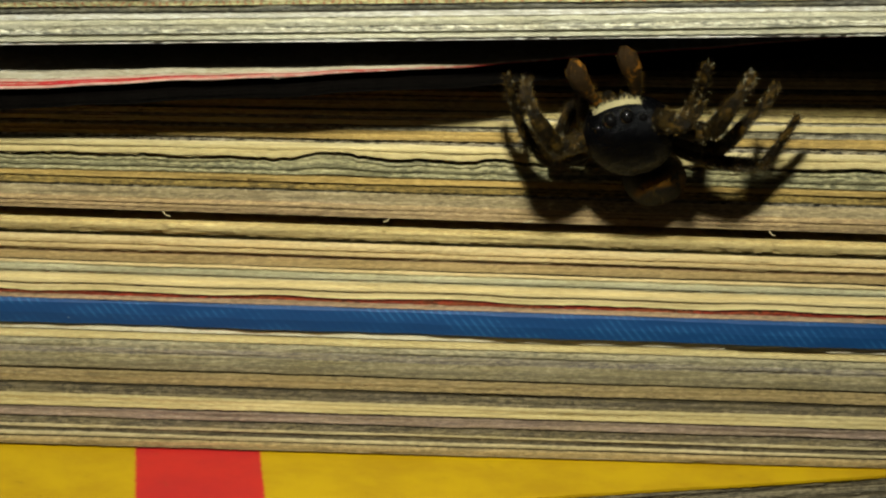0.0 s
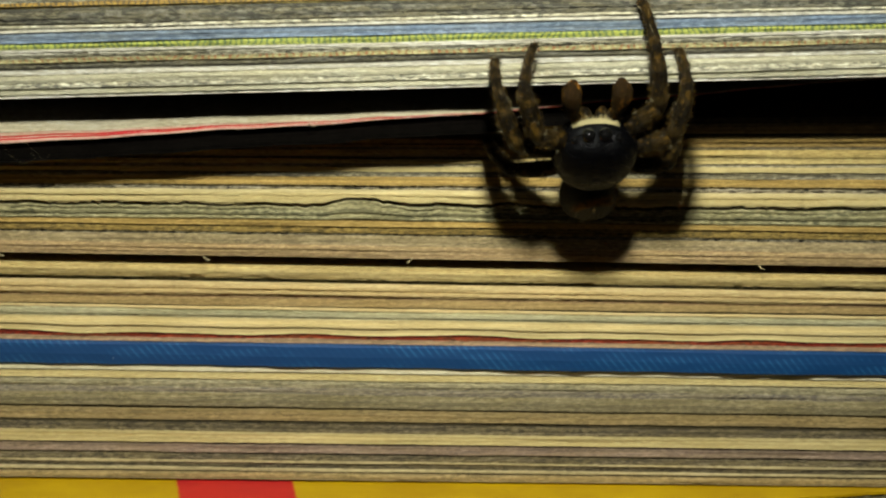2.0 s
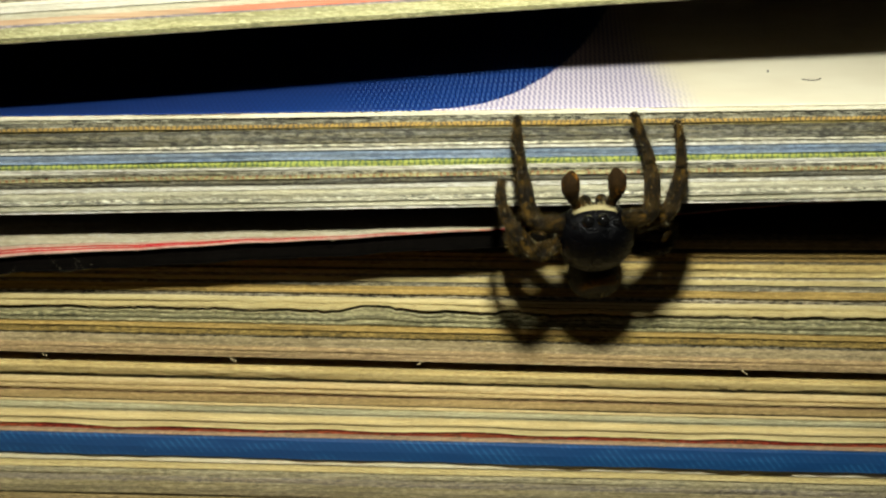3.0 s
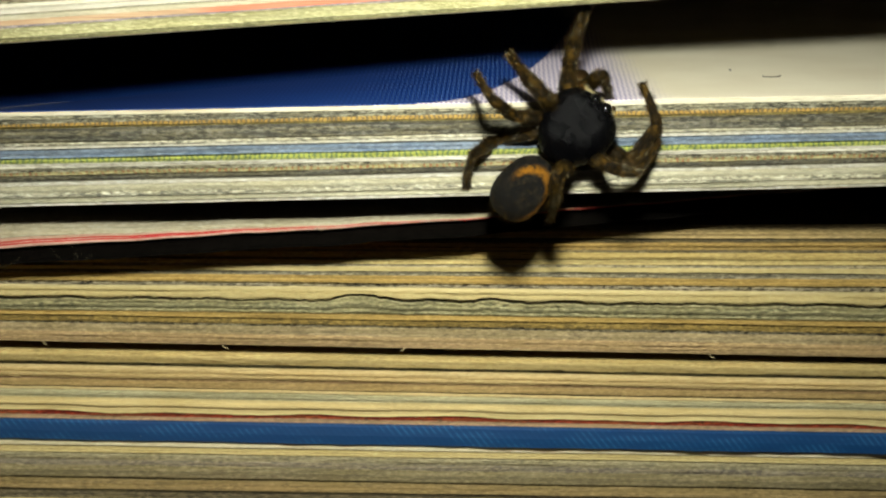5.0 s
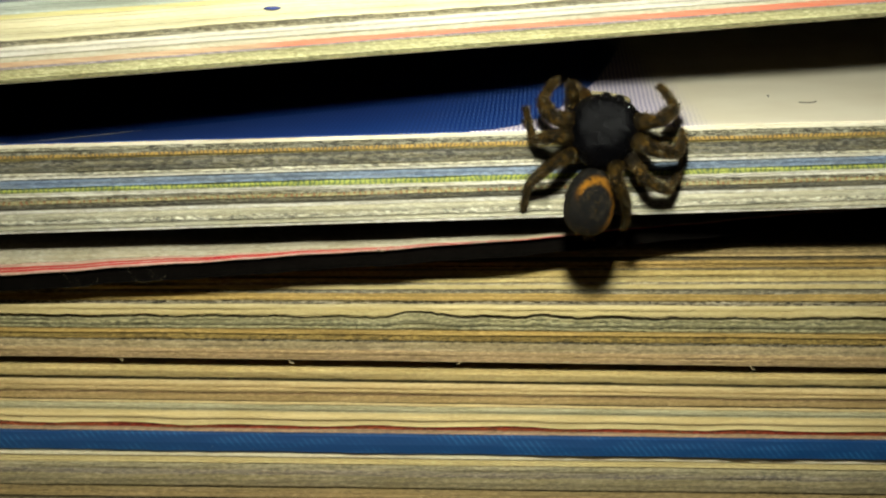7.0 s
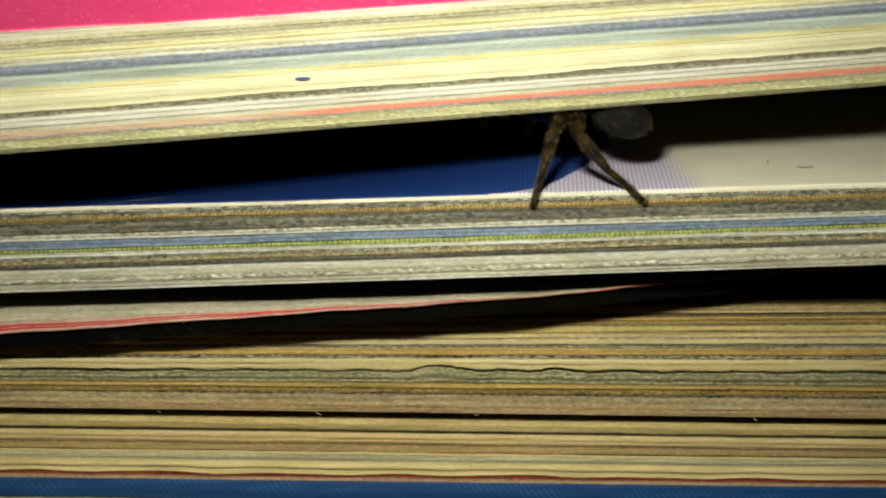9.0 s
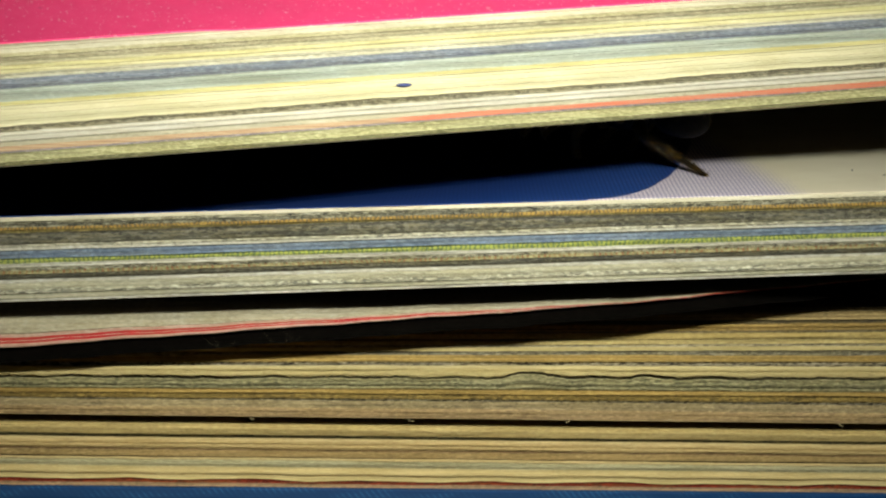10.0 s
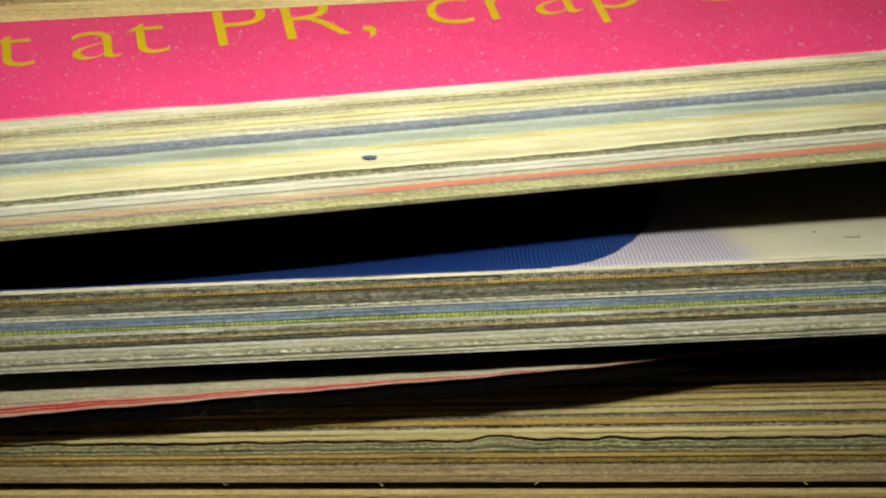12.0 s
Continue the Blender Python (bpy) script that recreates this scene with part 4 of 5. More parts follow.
part("hair", *bristles(on_carapace, 40, 0.20, hair_rng, (0, 0.4, 0.2)), pale_bristle, carapace, "sparse greyish hairs")
# pale band under the front eyes, the eyes, the jaws
v, f = ball(0.80, 0.12, 0.14, 2.4, 20, 8, lambda x, y, z: (x, y + 2.98 - 0.13 * x * x, z - 0.12 + 0.16 * x * x))
part("face_band", v, f, face_mat, carapace, "whitish hair band under the eyes", True)
part("hair", *bristles(lambda r: (lambda q: ((q, 3.04 - 0.13 * q * q, -0.12 + 0.16 * q * q + r.uniform(-0.16, 0.10)), (0.3 * q, 0.5, -0.8)))(r.uniform(-0.82, 0.82)), 220, 0.22, hair_rng, (0, 0.0, -0.3)), face_mat, carapace)
for ex, ey, ez, er in ((-0.28, 2.92, 0.42, 0.26), (0.28, 2.92, 0.42, 0.26), (-0.76, 2.74, 0.46, 0.15), (0.76, 2.74, 0.46, 0.15), (-0.95, 1.75, 0.74, 0.12), (0.95, 1.75, 0.74, 0.12)):
    part("eye", *ball(er, er, er, 2.0, 16, 10, lambda x, y, z: (x + ex, y + ey, z + ez)), eye_mat, carapace, smooth=True)
palps = []
for s in (-1, 1):
    part("jaw", *ball(0.26, 0.30, 0.42, 2.2, 14, 10, lambda x, y, z: (x + 0.30 * s, y + 2.75, z - 0.55)), leg_mat, carapace, smooth=True)
    pts = [(0.55 * s, 2.55, -0.45), (0.68 * s, 3.05, -0.34), (0.80 * s, 3.6, -0.20), (0.86 * s, 4.1, -0.12), (0.86 * s, 4.6, -0.12), (0.82 * s, 4.95, -0.22)]
    palp = part("palp", *tube(pts, [0.15, 0.21, 0.24, 0.34, 0.35, 0.14]), palp_mat, spider, "short orange-brown feeler", True)
    palps.append(palp)
    part("hair", *bristles(lambda r: ((lambda k, a: ((pts[k][0] + 0.26 * math.cos(a), pts[k][1], pts[k][2] + 0.26 * math.sin(a)), (math.cos(a), 0.4, math.sin(a))))(int(r.integers(1, 5)), r.uniform(0, 6.28))), 90, 0.2, hair_rng, (0, 0.4, 0)), bristle_mat, palp)

# legs: three rigid pieces each, jointed at the knee and above the foot
LENGTHS = [(2.05, 2.0, 2.0), (2.0, 1.8, 1.8), (2.0, 1.9, 2.0), (2.2, 2.05, 2.2)]
PIECES = [("leg", [(-0.1, 0.14, 0.0), (0.05, 0.27, 0.0), (0.22, 0.35, 0.04), (0.45, 0.38, 0.07), (0.68, 0.35, 0.06), (0.85, 0.30, 0.02), (0.97, 0.28, 0.0), (1.06, 0.14, 0.0)]),
          ("shin", [(-0.08, 0.16, 0.0), (0.02, 0.29, 0.0), (0.20, 0.32, 0.03), (0.32, 0.28, 0.03), (0.45, 0.31, 0.05), (0.68, 0.30, 0.05), (0.88, 0.25, 0.02), (1.0, 0.20, 0.0), (1.05, 0.10, 0.0)]),
          ("foot", [(-0.06, 0.12, 0.0), (0.02, 0.21, 0.0), (0.20, 0.21, 0.03), (0.42, 0.18, 0.05), (0.52, 0.16, 0.05), (0.60, 0.18, 0.05), (0.80, 0.16, 0.03), (0.93, 0.17, 0.0), (1.0, 0.13, -0.02), (1.03, 0.05, -0.03)])]


def on_tube(pts, rad):
    def at(r):
        k, a, w = int(r.integers(1, len(pts) - 2)), r.uniform(0, 6.283), r.uniform(0, 1)
        c = Vector(pts[k]).lerp(Vector(pts[k + 1]), w)
        q = rad[k] + (rad[k + 1] - rad[k]) * w
        return (c.x + q * math.cos(a), c.y, c.z + q * math.sin(a)), (math.cos(a), 0, math.sin(a))
    return at


legs = []
leg_meshes = {}
for side in (-1, 1):
    for k in range(4):
        pieces = []
        for (name, profile), length in zip(PIECES, LENGTHS[k]):
            if (name, length, k > 1) not in leg_meshes:
                way, rad = [(0, u * length, b) for u, r, b in profile], [r * (0.82 if k > 1 else 1.0) for u, r, b in profile]
                piece = part(name, *tube(way, rad), leg_mat, spider, smooth=True)
                me = leg_meshes[name, length, k > 1] = piece.data
                bm = bmesh.new()
                bm.from_mesh(me)
                for slot, (mat, cnt, size) in enumerate(((dark_bristle, 220, 0.24), (bristle_mat, 90, 0.20), (pale_bristle, 22, 0.22)), 1):
                    me.materials.append(mat)
                    hv, hf = bristles(on_tube(way, rad), cnt, size, hair_rng, (0, 0.9, 0), 0.010)
                    hs = [bm.verts.new(Vector(c) * MM) for c in hv]
                    for face in hf:
                        bm.faces.new([hs[q] for q in face]).material_index = slot
                bm.to_mesh(me)
                bm.free()
            else:
                piece = new(name, leg_meshes[name, length, k > 1])
            piece.parent = pieces[0] if pieces else spider
            pieces.append(piece)
        legs.append((pieces, side, k))

HIPS = [(0.80, 2.05, -0.30), (0.98, 1.55, -0.36), (0.98, 1.05, -0.36), (0.84, 0.55, -0.30)]


def unit(a):
    return Vector(a).normalized()


def body_pose(origin, front, up):
    f = unit(front)
    r = f.cross(unit(up)).normalized()
    u = r.cross(f)
    m = Matrix((r, f, u)).transposed().to_4x4()
    m.translation = Vector(origin) * MM
    return m


def aimed(at, way, side):
    """The pose of a leg piece that starts at a place and runs along a way, both in the body's frame."""
    rest = Vector((side, 0, 0))
    turn = rest.rotation_difference(way) @ Vector((0, 1, 0)).rotation_difference(rest)
    return Matrix.Translation(at * MM) @ turn.to_matrix().to_4x4()


# each stance: seconds, where the body joins, its front and its upper side, then, in the body's frame, the knee, the ankle and
# the foot of the legs of both sides, from the first pair to the last
STANCES = []


def stance(*row):
    STANCES.append(row)


stance(0.0, (10.32, 2.21, -4.77), (-0.34, -0.45, 0.75), (0.01, -0.86, -0.51),
       [((-1.59, 0.46, -1.32), (-1.32, 2.37, -0.80), (-0.76, 4.25, -0.39)), ((-2.20, 2.65, 0.79), (-2.37, 4.44, 0.81), (-2.63, 4.30, -0.96)), ((-2.97, 1.00, -0.20), (-3.33, 2.85, -0.43), (-3.10, 4.80, -0.82)), ((-2.97, 0.41, -0.84), (-1.77, 1.76, -1.80), (-1.40, -0.34, -1.27))],
       [((1.97, 2.75, 1.23), (2.44, 1.85, -0.49), (3.18, 3.67, -0.11)), ((2.62, 1.55, 0.78), (3.71, 2.96, 1.08), (4.35, 2.31, -0.47)), ((2.62, 0.15, 0.35), (3.85, 1.55, 0.69), (4.94, 1.10, -0.92)), ((2.65, -0.42, 0.48), (3.65, -1.99, -0.38), (5.24, -0.54, -0.83))])
stance(0.5, (10.17, 2.15, -3.50), (-0.25, -0.45, 0.75), (0.01, -0.86, -0.51),
       [((-1.44, 3.10, 1.34), (-1.61, 4.97, 2.02), (-1.90, 4.18, 0.21)), ((-2.13, 2.74, 0.77), (-2.51, 4.39, 1.38), (-3.07, 3.65, -0.17)), ((-2.50, 1.77, -1.44), (-3.48, 1.35, -3.02), (-1.81, 0.86, -2.03)), ((-2.94, 0.31, -0.90), (-2.30, 1.58, -2.38), (-1.62, -0.27, -1.41))],
       [((1.70, 2.96, 1.30), (2.29, 4.70, 2.09), (2.44, 3.63, 0.41)), ((2.39, 2.10, 0.95), (2.90, 1.06, -0.43), (3.66, 2.42, 0.47)), ((2.67, 0.85, -1.41), (4.14, 0.10, -2.35), (2.15, 0.15, -2.23)), ((2.51, -0.77, -0.87), (3.16, -0.26, -2.74), (1.36, -0.76, -1.59))])
stance(1.0, (9.82, 2.22, -3.01), (0.06, -0.50, 0.80), (-0.00, -0.85, -0.53),
       [((-1.66, 2.54, 1.49), (-2.32, 4.27, 2.26), (-2.18, 3.32, 0.50)), ((-2.15, 1.26, 1.24), (-3.29, 2.59, 1.63), (-3.86, 1.96, 0.05)), ((-2.67, 1.19, -1.43), (-3.97, 0.54, -2.65), (-2.04, 0.48, -2.11)), ((-2.75, -0.39, -0.86), (-2.87, 0.67, -2.61), (-1.47, -0.56, -1.44))],
       [((1.02, 3.00, 1.50), (1.29, 4.77, 2.39), (2.17, 3.86, 0.83)), ((2.12, -0.05, -0.73), (2.77, 1.47, -0.02), (3.25, 3.06, 0.66)), ((2.63, 1.40, -1.44), (3.80, 0.82, -2.81), (1.96, 0.64, -2.07)), ((2.85, -0.14, -0.88), (2.64, 1.10, -2.49), (1.53, -0.45, -1.40))])
stance(1.5, (8.14, 0.54, -3.95), (0.00, -0.55, 0.80), (0.00, -0.82, -0.57),
       [((-1.92, 3.24, 0.94), (-2.42, 4.87, -0.11), (-2.27, 5.23, -2.07)), ((-2.07, 2.41, 1.08), (-2.70, 1.50, -0.33), (-2.99, 3.25, -0.06)), ((-2.65, 1.25, -1.44), (-3.65, 0.54, -2.89), (-2.00, -0.46, -3.44)), ((-2.80, -0.29, -0.83), (-3.55, -0.68, -2.70), (-1.50, -1.48, -2.73))],
       [((1.07, 3.94, 0.45), (0.63, 5.88, 0.34), (0.54, 5.61, -1.64)), ((2.60, 2.72, -0.36), (3.03, 4.43, -0.73), (2.89, 4.69, -2.50)), ((2.39, 2.31, 0.29), (3.87, 2.25, -0.90), (5.31, 2.15, -2.28)), ((2.82, -0.19, -0.91), (3.65, -0.69, -2.72), (1.60, -1.48, -2.73))])
stance(2.0, (8.07, 0.19, -3.42), (-0.05, -0.55, 0.80), (0.01, -0.82, -0.57),
       [((-2.05, 3.29, 0.74), (-2.51, 5.11, 0.03), (-2.02, 5.09, -1.90)), ((-2.68, 2.38, 0.30), (-3.23, 3.93, -0.43), (-3.34, 4.14, -2.21)), ((-2.63, 1.34, -1.45), (-3.47, 0.57, -2.97), (-2.01, -0.59, -3.71)), ((-2.84, -0.19, -0.84), (-3.52, -0.65, -2.72), (-1.57, -1.64, -3.00))],
       [((2.17, 3.57, -0.17), (2.08, 5.27, -1.22), (1.77, 5.79, -3.12)), ((2.69, 2.39, 0.24), (3.16, 3.93, -0.56), (3.07, 4.05, -2.36)), ((2.66, 1.16, -1.43), (3.48, 0.32, -2.93), (1.98, -0.72, -3.74)), ((2.76, -0.39, -0.82), (3.45, -0.93, -2.68), (1.43, -1.73, -3.03))])
stance(2.5, (8.09, -0.11, -2.07), (-0.10, -0.55, 0.80), (0.01, -0.82, -0.57),
       [((-2.30, 3.21, 0.47), (-2.53, 4.52, -1.02), (-2.53, 4.65, -3.02)), ((-2.28, 2.03, 1.08), (-3.09, 3.07, -0.15), (-3.24, 2.92, -1.94)), ((-2.61, 1.42, -1.46), (-3.28, 0.59, -3.03), (-2.04, -0.70, -3.94)), ((-2.87, -0.09, -0.85), (-3.47, -0.61, -2.74), (-1.66, -1.76, -3.24))],
       [((2.17, 3.35, 0.50), (2.24, 4.68, -1.00), (1.82, 5.10, -2.90)), ((2.93, 1.95, -0.59), (3.52, 3.42, -1.46), (3.57, 4.05, -3.14)), ((2.67, 1.08, -1.43), (3.27, 0.12, -2.95), (1.95, -0.96, -4.00)), ((2.71, -0.49, -0.81), (3.29, -1.15, -2.66), (1.34, -1.94, -3.30))])
stance(3.0, (8.33, -0.11, -2.11), (-0.10, -0.55, 0.80), (0.01, -0.82, -0.57),
       [((-2.35, 3.12, 0.50), (-2.58, 4.45, -0.98), (-2.65, 5.82, -2.43)), ((-2.32, 1.98, 1.06), (-3.32, 3.23, 0.22), (-3.40, 3.34, -1.57)), ((-2.61, 1.42, -1.46), (-3.27, 0.58, -3.03), (-2.04, -0.70, -3.95)), ((-2.87, -0.09, -0.85), (-3.46, -0.61, -2.74), (-1.66, -1.76, -3.25))],
       [((2.02, 3.35, 0.71), (2.21, 4.09, -1.14), (1.69, 5.38, -2.57)), ((2.74, 2.44, -0.01), (3.37, 3.60, -1.23), (3.33, 4.83, -2.55)), ((2.67, 1.08, -1.43), (3.26, 0.11, -2.95), (1.95, -0.97, -4.01)), ((2.71, -0.49, -0.81), (3.29, -1.15, -2.67), (1.34, -1.94, -3.30))])
stance(3.2, (8.33, -0.11, -2.11), (-0.10, -0.55, 0.80), (0.01, -0.82, -0.57),
       [((-2.35, 3.12, 0.50), (-2.58, 4.45, -0.98), (-2.65, 5.82, -2.43)), ((-2.32, 1.98, 1.06), (-3.32, 3.23, 0.22), (-3.40, 3.34, -1.57)), ((-2.61, 1.42, -1.46), (-3.27, 0.58, -3.03), (-2.04, -0.70, -3.95)), ((-2.87, -0.09, -0.85), (-3.46, -0.61, -2.74), (-1.66, -1.76, -3.25))],
       [((2.02, 3.35, 0.71), (2.21, 4.09, -1.14), (1.69, 5.38, -2.57)), ((2.74, 2.44, -0.01), (3.37, 3.60, -1.23), (3.33, 4.83, -2.55)), ((2.67, 1.08, -1.43), (3.26, 0.11, -2.95), (1.95, -0.97, -4.01)), ((2.71, -0.49, -0.81), (3.29, -1.15, -2.67), (1.34, -1.94, -3.30))])
stance(4.0, (7.70, -0.70, 0.00), (0.40, -0.25, 0.88), (0.05, -0.97, -0.25),
       [((-2.61, 2.98, -0.05), (-4.14, 3.78, -1.06), (-2.41, 2.90, -1.54)), ((-2.91, 1.78, 0.10), (-4.70, 1.93, -0.03), (-3.73, 1.66, -1.52)), ((-2.81, 0.48, 0.22), (-4.57, -0.10, 0.62), (-3.54, -0.05, -1.09)), ((-2.38, -0.93, 0.23), (-3.46, -2.62, -0.20), (-1.87, -1.37, -1.07))],
       [((1.83, 3.77, 0.12), (1.83, 5.61, -0.66), (0.61, 4.22, -1.43)), ((2.43, 2.80, 0.22), (3.24, 4.37, -0.14), (1.89, 4.02, -1.29)), ((2.81, 1.45, 0.33), (4.51, 2.31, 0.34), (2.83, 2.32, -0.76)), ((2.85, -0.30, -0.00), (1.27, 0.22, 1.20), (1.79, 0.23, -0.94))])
stance(4.8, (7.19, -1.22, 1.89), (0.66, -0.05, 0.74), (0.00, -1.00, 0.10),
       [((-1.53, 2.93, -2.00), (-1.95, 3.96, -3.67), (-2.27, 5.14, -5.25)), ((-2.15, 1.78, 1.24), (-2.92, 1.71, -0.38), (-3.67, 1.74, -2.02)), ((-2.32, 0.32, 0.93), (-3.57, 0.45, 2.36), (-4.43, 0.55, 0.56)), ((-1.87, -1.10, -1.32), (-2.33, -1.85, 0.53), (-1.41, -3.24, -0.91))],
       [((-0.57, 2.88, -1.59), (-0.69, 3.85, 0.16), (0.32, 3.21, -1.44)), ((2.77, 1.93, -1.17), (2.55, 3.70, -1.34), (0.96, 4.49, -1.67)), ((1.83, 1.46, 1.40), (3.01, 1.88, -0.04), (3.03, 3.31, -1.43)), ((0.53, -0.25, 1.73), (1.45, -1.27, 0.21), (2.12, -2.12, -1.71))])
stance(6.25, (7.19, -1.22, 1.89), (0.66, -0.05, 0.74), (0.00, -1.00, 0.10),
       [((-1.53, 2.93, -2.00), (-1.95, 3.96, -3.67), (-2.27, 5.14, -5.25)), ((-2.15, 1.78, 1.24), (-2.92, 1.71, -0.38), (-3.67, 1.74, -2.02)), ((-2.32, 0.32, 0.93), (-3.57, 0.45, 2.36), (-4.43, 0.55, 0.56)), ((-1.87, -1.10, -1.32), (-2.33, -1.85, 0.53), (-1.41, -3.24, -0.91))],
       [((-0.57, 2.88, -1.59), (-0.69, 3.85, 0.16), (0.32, 3.21, -1.44)), ((2.77, 1.93, -1.17), (2.55, 3.70, -1.34), (0.96, 4.49, -1.67)), ((1.83, 1.46, 1.40), (3.01, 1.88, -0.04), (3.03, 3.31, -1.43)), ((0.53, -0.25, 1.73), (1.45, -1.27, 0.21), (2.12, -2.12, -1.71))])
stance(6.5, (6.86, -1.30, 2.05), (0.48, 0.00, 0.86), (0.00, -1.00, 0.10),
       [((-0.93, 2.60, -2.27), (-0.91, 3.39, -4.11), (-0.94, 4.21, -5.93)), ((-1.98, 1.92, 1.33), (-2.62, 2.19, -0.33), (-2.89, 2.53, -2.07)), ((-2.26, 0.86, 1.16), (-2.83, 0.87, -0.65), (-3.40, 1.22, -2.54)), ((-2.06, -0.61, 1.12), (-2.24, -1.62, -0.66), (-2.02, -2.54, 1.33))],
       [((0.04, 3.06, -1.91), (0.53, 4.10, -3.55), (1.03, 3.80, -1.63)), ((2.91, 1.12, -0.65), (3.24, 2.86, -1.00), (2.07, 4.19, -1.31)), ((1.93, 0.46, 1.30), (3.37, 0.39, 0.06), (3.71, 2.03, -1.04)), ((0.55, -0.22, 1.74), (1.48, -1.24, 0.23), (2.01, -2.29, -1.63))])
stance(6.78, (7.06, -1.39, 2.43), (0.20, 0.05, 0.97), (0.00, -1.00, 0.10),
       [((-1.22, 1.97, -2.31), (-1.67, 3.05, -0.68), (-0.96, 2.73, -2.53)), ((-2.41, 1.79, 1.01), (-2.70, 2.24, -0.71), (-2.10, 2.96, -2.24)), ((-2.19, 0.99, 1.23), (-2.71, 0.50, -0.53), (-3.17, 1.61, -2.13)), ((-2.04, -0.15, 1.41), (-2.58, -1.30, -0.20), (-2.38, -2.86, -1.74))],
       [((1.91, 2.46, 1.37), (2.75, 3.00, -0.36), (2.25, 3.61, -2.20)), ((1.79, 1.33, 1.45), (3.19, 1.20, 0.32), (3.42, 2.05, -1.25)), ((1.89, 0.03, 1.10), (3.21, -0.47, -0.18), (3.81, 0.86, -1.55)), ((0.67, -0.23, 1.75), (1.57, -1.26, 0.23), (1.96, -2.52, -1.53))])
stance(7.0, (7.16, -1.39, 2.53), (0.20, 0.05, 0.97), (0.00, -1.00, 0.10),
       [((-1.22, 1.97, -2.31), (-1.67, 3.05, -0.68), (-0.96, 2.73, -2.53)), ((-2.41, 1.79, 1.01), (-2.70, 2.24, -0.71), (-2.10, 2.96, -2.24)), ((-2.19, 0.99, 1.23), (-2.71, 0.50, -0.53), (-3.17, 1.61, -2.13)), ((-2.04, -0.15, 1.41), (-2.58, -1.30, -0.20), (-2.38, -2.86, -1.74))],
       [((1.91, 2.46, 1.37), (2.75, 3.00, -0.36), (2.25, 3.61, -2.20)), ((1.79, 1.33, 1.45), (3.19, 1.20, 0.32), (3.42, 2.05, -1.25)), ((1.89, 0.03, 1.10), (3.21, -0.47, -0.18), (3.81, 0.86, -1.55)), ((0.67, -0.23, 1.75), (1.57, -1.26, 0.23), (1.96, -2.52, -1.53))])
stance(7.2, (7.19, -1.39, 2.65), (0.20, 0.05, 0.97), (0.00, -1.00, 0.10),
       [((-1.22, 1.97, -2.31), (-1.67, 3.05, -0.68), (-0.96, 2.73, -2.53)), ((-2.41, 1.79, 1.01), (-2.70, 2.24, -0.71), (-2.10, 2.96, -2.24)), ((-2.19, 0.99, 1.23), (-2.71, 0.50, -0.53), (-3.17, 1.61, -2.13)), ((-2.04, -0.15, 1.41), (-2.58, -1.30, -0.20), (-2.38, -2.86, -1.74))],
       [((1.91, 2.46, 1.37), (2.75, 3.00, -0.36), (2.25, 3.61, -2.20)), ((1.79, 1.33, 1.45), (3.19, 1.20, 0.32), (3.42, 2.05, -1.25)), ((1.89, 0.03, 1.10), (3.21, -0.47, -0.18), (3.81, 0.86, -1.55)), ((0.67, -0.23, 1.75), (1.57, -1.26, 0.23), (1.96, -2.52, -1.53))])
stance(7.7, (7.10, -1.00, 3.90), (-0.05, 0.45, 0.88), (0.00, -0.88, 0.45),
       [((-2.74, 2.58, -0.70), (-2.92, 2.22, -2.66), (-1.02, 1.60, -2.80)), ((-2.94, 1.43, 0.01), (-4.39, 0.90, -0.91), (-2.66, 0.95, -1.38)), ((-2.75, 0.34, 0.23), (-4.45, -0.52, 0.29), (-2.91, -0.16, -0.94)), ((-2.50, -0.84, 0.10), (-3.91, -2.32, -0.12), (-2.60, -1.96, -1.85))],
       [((2.81, 2.44, -0.46), (3.80, 2.12, -2.16), (1.98, 1.54, -2.76)), ((2.92, 1.40, 0.12), (4.60, 0.92, -0.30), (3.14, 0.75, -1.33)), ((2.70, 0.23, 0.24), (4.34, -0.69, 0.51), (3.07, -0.64, -1.03)), ((2.24, -1.10, 0.09), (3.08, -2.90, -0.43), (1.58, -2.35, -1.94))])
stance(8.2, (7.20, 1.40, 5.40), (-0.40, 0.88, 0.22), (0.00, -0.25, 0.95),
       [((-2.14, 3.59, -0.11), (-2.73, 5.21, -1.12), (-1.33, 4.45, -2.32)), ((-2.78, 2.37, -0.05), (-4.10, 3.31, -0.83), (-2.66, 2.92, -1.83)), ((-2.89, 0.72, 0.14), (-4.76, 0.42, 0.20), (-3.41, 0.71, -1.24)), ((-2.78, -0.36, 0.17), (-4.63, -1.22, 0.42), (-3.85, -0.77, -1.58))],
       [((2.54, 3.13, -0.22), (3.85, 4.12, -1.36), (2.32, 3.29, -2.34)), ((2.96, 1.60, -0.05), (4.62, 1.42, -0.72), (3.34, 1.15, -1.96)), ((2.68, 0.15, 0.18), (4.26, -0.91, 0.27), (3.21, -1.13, -1.42)), ((1.95, -1.26, 0.26), (2.27, -3.26, -0.11), (0.73, -2.79, -1.60))])
